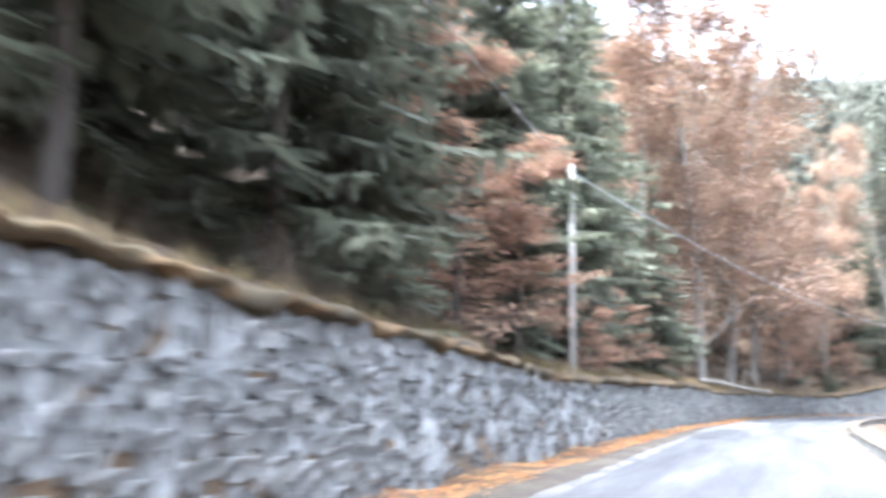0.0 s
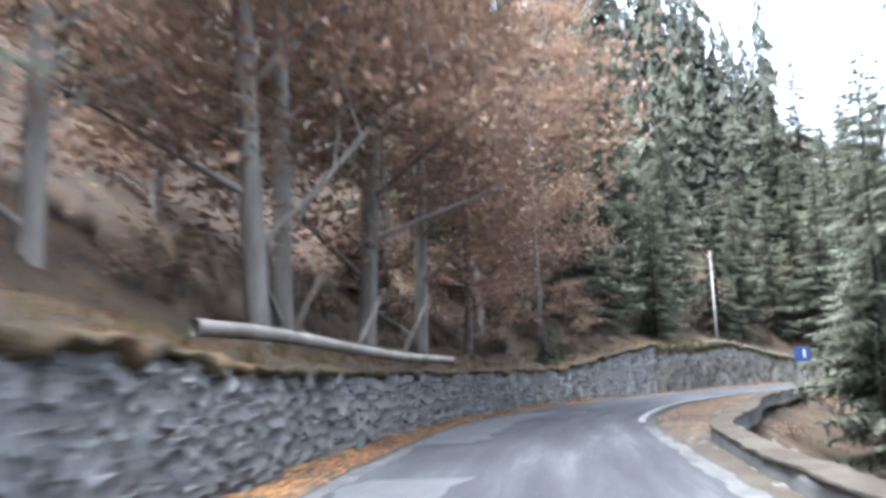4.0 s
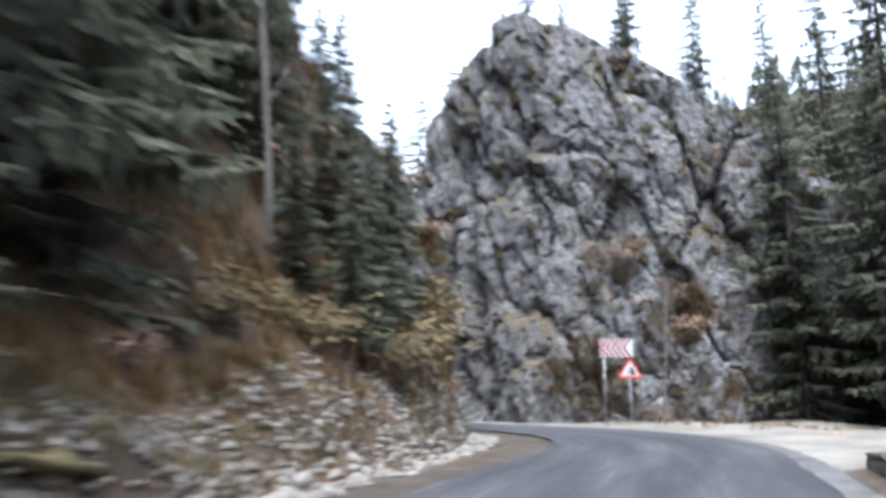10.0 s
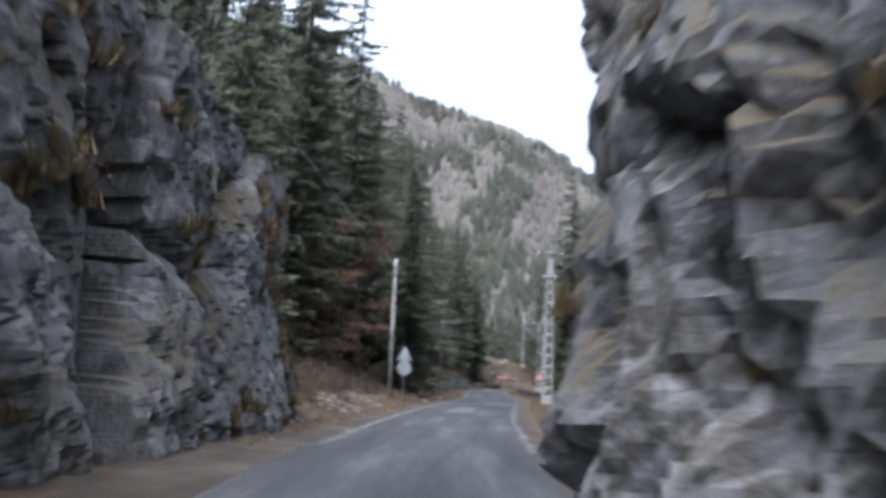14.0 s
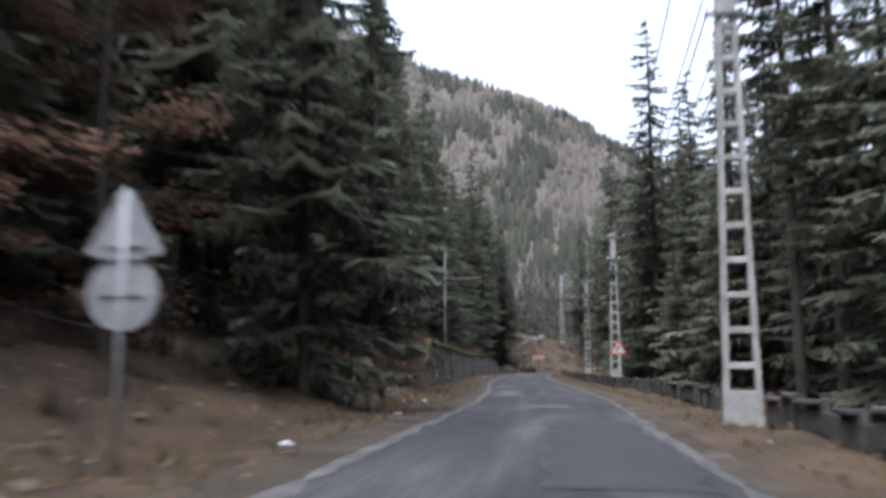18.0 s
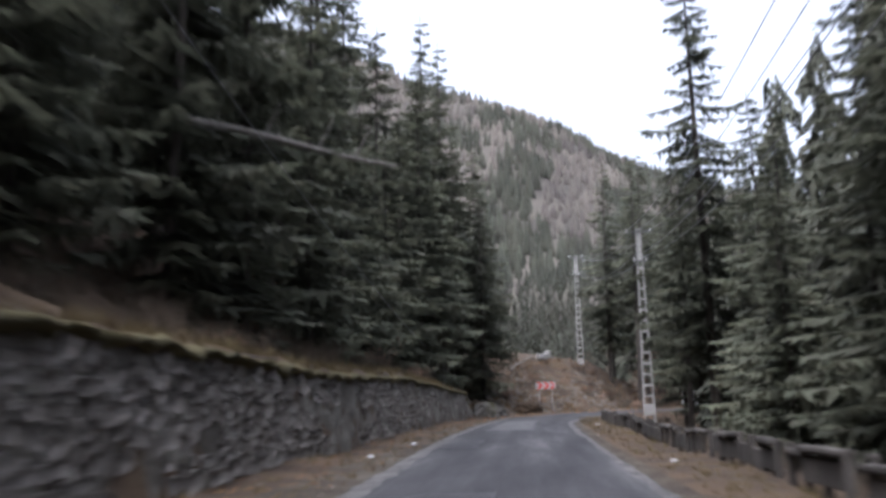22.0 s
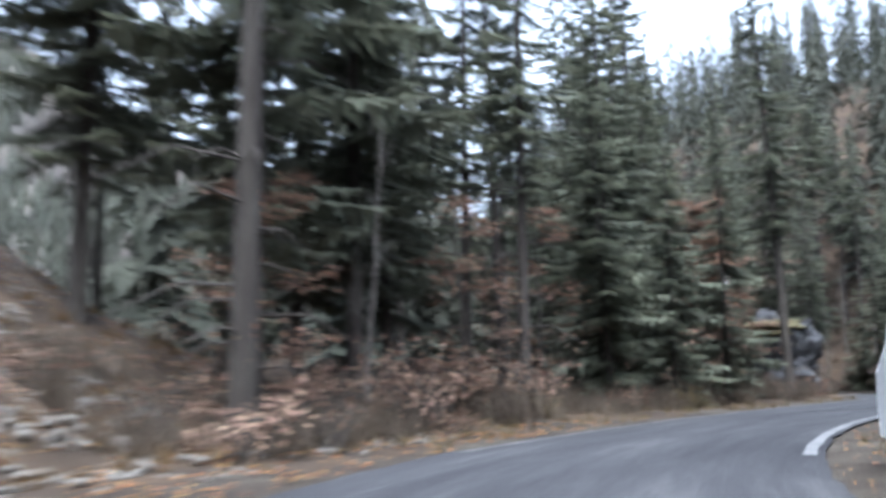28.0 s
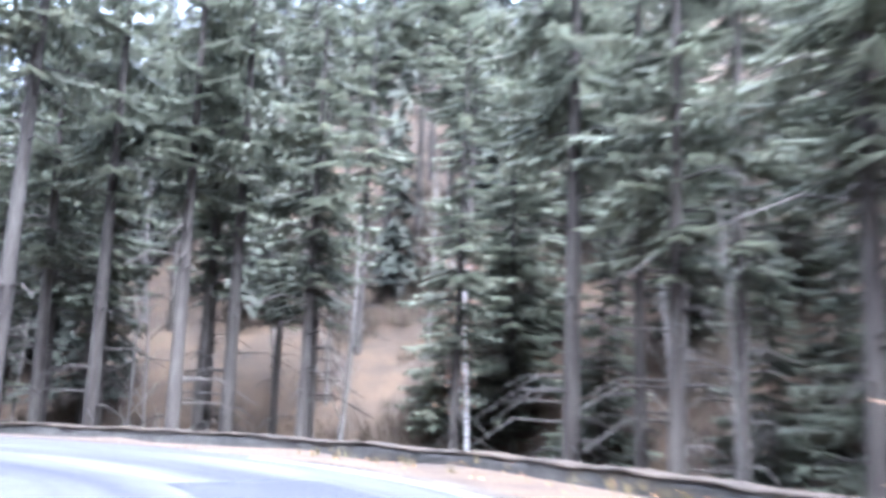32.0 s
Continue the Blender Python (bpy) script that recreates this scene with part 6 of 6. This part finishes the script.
def spots(n, s0, s1, d0, d1, lo, hi, lift=0.0, skip=0.0):
    out = []
    for _ in range(round(n * 0.68)):
        s, k = random.uniform(s0, s1), random.random()
        d = (d0(s) if callable(d0) else d0) * (1 - k) + (d1(s) if callable(d1) else d1) * k
        if skip and fbm(s * 0.25, d * 0.4, 3) < -skip:
            continue
        p = at(s, d)
        out.append((p.x, p.y, p.z + lift, random.uniform(lo, hi), random.uniform(0, 6.28)))
    return out


wall_d = lambda s: float(LEFT(s, 1)) - 0.1  # noqa: E731
top_d = lambda s: float(LEFT(s, 1)) + 0.15  # noqa: E731
top_e = lambda s: float(LEFT(s, 1)) + 1.3  # noqa: E731
bank_e = lambda s: float(LEFT(s, 1)) + 7.0  # noqa: E731
grass = spots(2600, 2, 163, top_d, top_e, 0.15, 0.4, 0.02) + spots(1900, 276, 352, top_d, top_e, 0.15, 0.42, 0.02)
grass += spots(2400, 205, 352, 2.9, wall_d, 0.06, 0.2) + spots(3000, 205, 352, -4.3, -2.9, 0.06, 0.22) + spots(1500, 215, 276, 4.2, bank_e, 0.12, 0.4)
ledge_spots = [(x, y, z - 0.05, random.uniform(0.25, 0.6), random.uniform(0, 6.28)) for x, y, z in LEDGES for _ in range(3)]
patch = [p for p in SKIN if p[0] < 106 and (math.hypot((p[1] - 98.0) / 2.2, (p[2] - 1.7) / 1.6) < 1 or math.hypot((p[1] - 94.2) / 1.2, (p[2] - 4.4) / 1.2) < 1 or math.hypot((p[1] - 96.8) / 1.3, (p[2] - 7.2) / 1.0) < 1)]
rust = [p for p in SKIN if p[0] < 106 and (math.hypot((p[1] - 98.2) / 2.3, (p[2] - 2.3) / 1.5) < 1 or math.hypot((p[1] - 97.7) / 0.9, (p[2] - 5.5) / 0.7) < 1 or math.hypot((p[1] - 92.6) / 2.6, (p[2] - 0.5) / 1.7) < 1 or math.hypot((p[1] - 93.4) / 1.2, (p[2] - 4.6) / 1.4) < 1) and fbm(p[1] * 0.9, p[2] * 0.9, 6) > -0.25]
rust_spots = [(x, y, z - 0.05, random.uniform(0.22, 0.5), random.uniform(0, 6.28)) for x, y, z in rust if random.random() < 0.8]
rust_spots += spots(2600, 157, 190, 6.0, 12, 0.2, 0.6, 0.0, 0.25) + spots(600, 168, 186, 5.2, 8.5, 0.25, 0.6) + spots(1800, 358, 392, 6, 17, 0.15, 0.4, 0.0, 0.1)
scatter("rusty_grass", BUSHY, rust_spots, M_RUST, "rust-brown grass on the cliff foot and slopes", "grass")
ledge_spots += [(x, y, z - 0.05, random.uniform(0.25, 0.55), random.uniform(0, 6.28)) for x, y, z in patch if random.random() < 0.8]
scatter("ledge_grass", BUSHY, ledge_spots, M_GRASS, "thick brown grass hanging on the cliff ledges", "grass")
grass += spots(1300, 352, 396, 4.6, 17, 0.10, 0.3) + spots(1500, 386, 440, 3.6, 9, 0.1, 0.35) + spots(900, 386, 440, -5, -3.2, 0.08, 0.25)
grass += spots(7000, 157, 188, 4.6, 13, 0.16, 0.55, 0.0, 0.3) + spots(400, 100, 152, -8, -4.6, 0.1, 0.3) + spots(500, 182, 200, -9, -5.5, 0.1, 0.35)
scatter("dry_grass", TUFTS, grass, M_GRASS, "tufts of dry yellow-brown grass", "grass")
litter = spots(9000, 2, 158, 3.0, wall_d, 0.05, 0.11, 0.02, 0.4) + spots(9000, 30, 125, lambda s: float(LEFT(s, 1)) - 1.1, wall_d, 0.08, 0.14, 0.03) + spots(2500, 98, 150, -5.0, -2.6, 0.05, 0.11, 0.02) + spots(3500, 2, 163, top_d, bank_e, 0.06, 0.13, 0.03)
litter += spots(6000, 205, 280, 2.8, bank_e, 0.06, 0.13, 0.03, 0.3) + spots(11000, 352, 396, 3.2, 18, 0.08, 0.18, 0.03, 0.4) + spots(7000, 80, 160, top_d, bank_e, 0.08, 0.16, 0.03) + spots(3000, 424, 450, -24, -6, 0.08, 0.18, 0.03) + spots(1500, 386, 440, 4.2, 10, 0.06, 0.13, 0.03) + spots(2500, 360, 440, -8, -2.8, 0.06, 0.13, 0.03)
litter += spots(2500, 176, 200, -9, -5.0, 0.06, 0.14, 0.03) + spots(2500, 276, 352, 3.0, wall_d, 0.05, 0.1, 0.02)
hang = []
for _ in range(420):
    q = random.uniform(134.8, 146)
    p = at(q, float(LEFT(q, 1)) + 0.1, 0)
    hang.append((p.x, p.y, float(LEFT(q, 2)) - random.uniform(-0.1, 0.75) * min(1.0, (147 - q) / 6), random.uniform(0.12, 0.3), random.uniform(0, 6.28)))
scatter("hanging_moss", BUSHY, hang, M_MOSS, "shaggy moss and grass hanging down the wall", "moss")
thick = spots(220, 212, 240, 5.0, 10, 0.5, 1.1) + spots(420, 96, 134, top_e, bank_e, 0.4, 1.0) + spots(900, 437, 447, -42, -14, 0.8, 2.2) + spots(260, 34, 62, top_e, bank_e, 0.6, 1.3) + spots(200, 136, 160, top_e, bank_e, 0.5, 1.2) + spots(420, 300, 352, top_e, bank_e, 0.5, 1.2) + spots(300, 208, 276, 6, 11, 0.5, 1.1) + spots(260, 216, 352, -9.5, -5.6, 0.5, 1.2)
thick += spots(520, 383, 424, 5.0, 12, 0.6, 1.5) + spots(160, 362, 385, 9, 18, 0.4, 0.9) + spots(300, 362, 430, -9.5, -5.4, 0.5, 1.3) + spots(1300, 428, 470, -44, -7.5, 0.7, 1.9) + spots(160, 158, 184, 6.5, 13, 0.5, 1.0)
scatter("undergrowth", THICKET, thick, M_BRUSH, "tangled brown leafless undergrowth", "undergrowth")
scatter("fallen_leaves", LEAFS, litter, M_LITTER, "orange-brown fallen leaves", "leaves")
chips = spots(5000, 156, 182, 3.8, 6.0, 0.06, 0.28) + spots(500, 157, 184, 4.0, 9.5, 0.1, 0.5, 0.0, 0.05) + spots(5200, 364, 386, 6.0, 15, 0.1, 0.36, 0.0, 0.2) + spots(1300, 212, 240, 3.8, 10, 0.08, 0.3, 0.0, 0.1) + spots(3800, 354, 392, 4.6, 18, 0.08, 0.26) + spots(500, 36, 98, -4.1, -2.8, 0.05, 0.2)
chips += spots(420, 214, 238, 4.6, 9.5, 0.14, 0.42) + spots(400, 100, 152, -6, -4.2, 0.05, 0.25) + spots(350, 205, 352, 2.9, 5, 0.04, 0.14) + spots(250, 205, 352, -4.2, -2.8, 0.04, 0.14) + spots(500, 215, 276, 4.4, 10, 0.08, 0.3)
scatter("loose_stones", CHIPS, chips, M_PALE, "pale loose stones and rubble", "stones")
for n, s0, s1, d0, d1, kinds in ((18, 4, 160, top_e, bank_e, SHRUB), (30, 208, 276, 5.5, 10, SHRUB), (14, 276, 350, top_e, bank_e, SHRUB), (30, 216, 352, -9.0, -5.4, SHRUB), (16, 352, 386, 8, 20, SHRUB[:2]),
                                 (54, 390, 424, 4.8, 11, SHRUB), (7, 392, 418, 4.4, 6.5, GREEN), (26, 362, 436, -9, -5.2, SHRUB), (16, 180, 202, -8.0, -6.2, SHRUB[:2]), (10, 104, 150, -8, -6, SHRUB), (26, 158, 182, 6, 13, SHRUB), (26, 158, 184, 6, 13, GREEN), (20, 34, 60, top_e, bank_e, SHRUB), (26, 310, 350, top_e, bank_e, SHRUB), (12, 136, 158, top_e, bank_e, SHRUB), (30, 360, 397, 6.5, 16, SHRUB), (24, 82, 126, top_e, bank_e, SHRUB), (3, 122, 125, 5.6, 7, GREEN), (14, 256, 276, 5.8, 9.5, SHRUB), (5, 256, 276, 6, 9, GREEN), (70, 426, 470, -32, -6.5, SHRUB[2:]), (40, 381, 400, 5.0, 11, SHRUB), (24, 383, 398, 6.0, 12, SHRUB[2:]), (16, 424, 458, -34, -12, BARE[1:]), (14, 424, 458, -34, -14, SPRUCE[4:])):
    for _ in range(round(n * 0.4)):
        s, k = random.uniform(s0, s1), random.random()
        d = (d0(s) if callable(d0) else d0) * (1 - k) + (d1(s) if callable(d1) else d1) * k
        p = at(s, d, 0)
        if abs(find(p.x, p.y)[1]) > 3.6 and (p.x - 222) ** 2 + (p.y - 236) ** 2 > 18:
            plant(kinds, p.x, p.y, random.uniform(0.6, 1.25), None, 0.05)
HUNG = []
for x, y, z, w, n in ((101.5, 94.3, 4.2, 0.7, 6), (101.3, 98.4, 2.2, 1.0, 9), (101.3, 98.6, 8.2, 0.8, 4), (101.2, 96.6, 6.6, 0.8, 5), (101.4, 95.2, 4.0, 0.5, 3), (101.4, 95.4, 5.4, 0.5, 2)):
    near = [p for p in SKIN if p[0] < 106 and math.hypot(p[1] - y, p[2] - z) < 1.6 * w]
    HUNG += random.sample(near, min(n, len(near)))
for x, y, z in LEDGES[::24] + HUNG:
    ob = plant(SHRUB[:2], x, y, random.uniform(0.5, 0.9))
    ob.matrix_basis = Matrix.Translation((x, y, z - 0.1)) @ Matrix.Rotation(random.uniform(0, 6), 4, "Z") @ Matrix.Scale(random.uniform(0.5, 0.95), 4)
    tagged(ob, "dry brown shrub clinging to a rock ledge")
for s, d in ((251, 3.4), (258, 3.8), (312, 3.6), (318, 3.3), (309, -3.3), (176, -7.6), (243, 3.5), (334, -3.5)):
    p = at(s, d)
    boulder("litter_scrap", Matrix.Translation((p.x, p.y, p.z + 0.06)), 0.08, "crumpled scrap of white litter on the verge", M_BOARD, s, (1.3, 0.8, 0.5), 0.5, 2)
    bpy.context.scene.collection.objects[-1]["category"] = "litter"

for x, y, z, size in ((105, 100, 17.6, 0.3), (106.5, 97, 16.0, 0.36), (104.4, 103, 18.0, 0.26), (107.5, 94, 13.2, 0.4), (107.8, 103, 17.0, 0.4), (106.5, 90.5, 10.5, 0.42), (109, 98, 15, 0.45)):
    ob = plant(SPARSE[1] if size > 0.33 else SPRUCE[4], x, y, size)
    ob.matrix_basis = Matrix.Translation((x, y, z)) @ Matrix.Rotation(x, 4, "Z") @ Matrix.Scale(size, 4)
    tagged(ob, "small stunted conifer on the cliff top")
tagged(plant(BARE[1], 99.9, 94.7, 0.55), "slender leafless sapling before the cliff")

# ---- single stones of the walls' nearest stretches ----
rnd = random.Random(31)
SHARED2 = []
for me in SHARED:
    c = me.copy()
    c.materials[0] = M_STONE2
    SHARED2.append(c)
for wall, stone, rows in STONE_ROWS:
    kinds = SHARED if stone == M_STONE else SHARED2
    for x, y, z, size, turn in rows:
        ob = new("stone", rnd.choice(kinds))
        ob.parent = wall
        ob.matrix_basis = Matrix.LocRotScale((x, y, z), Euler((0, 0, turn)), (size[0], size[1] * 2.0, size[2]))
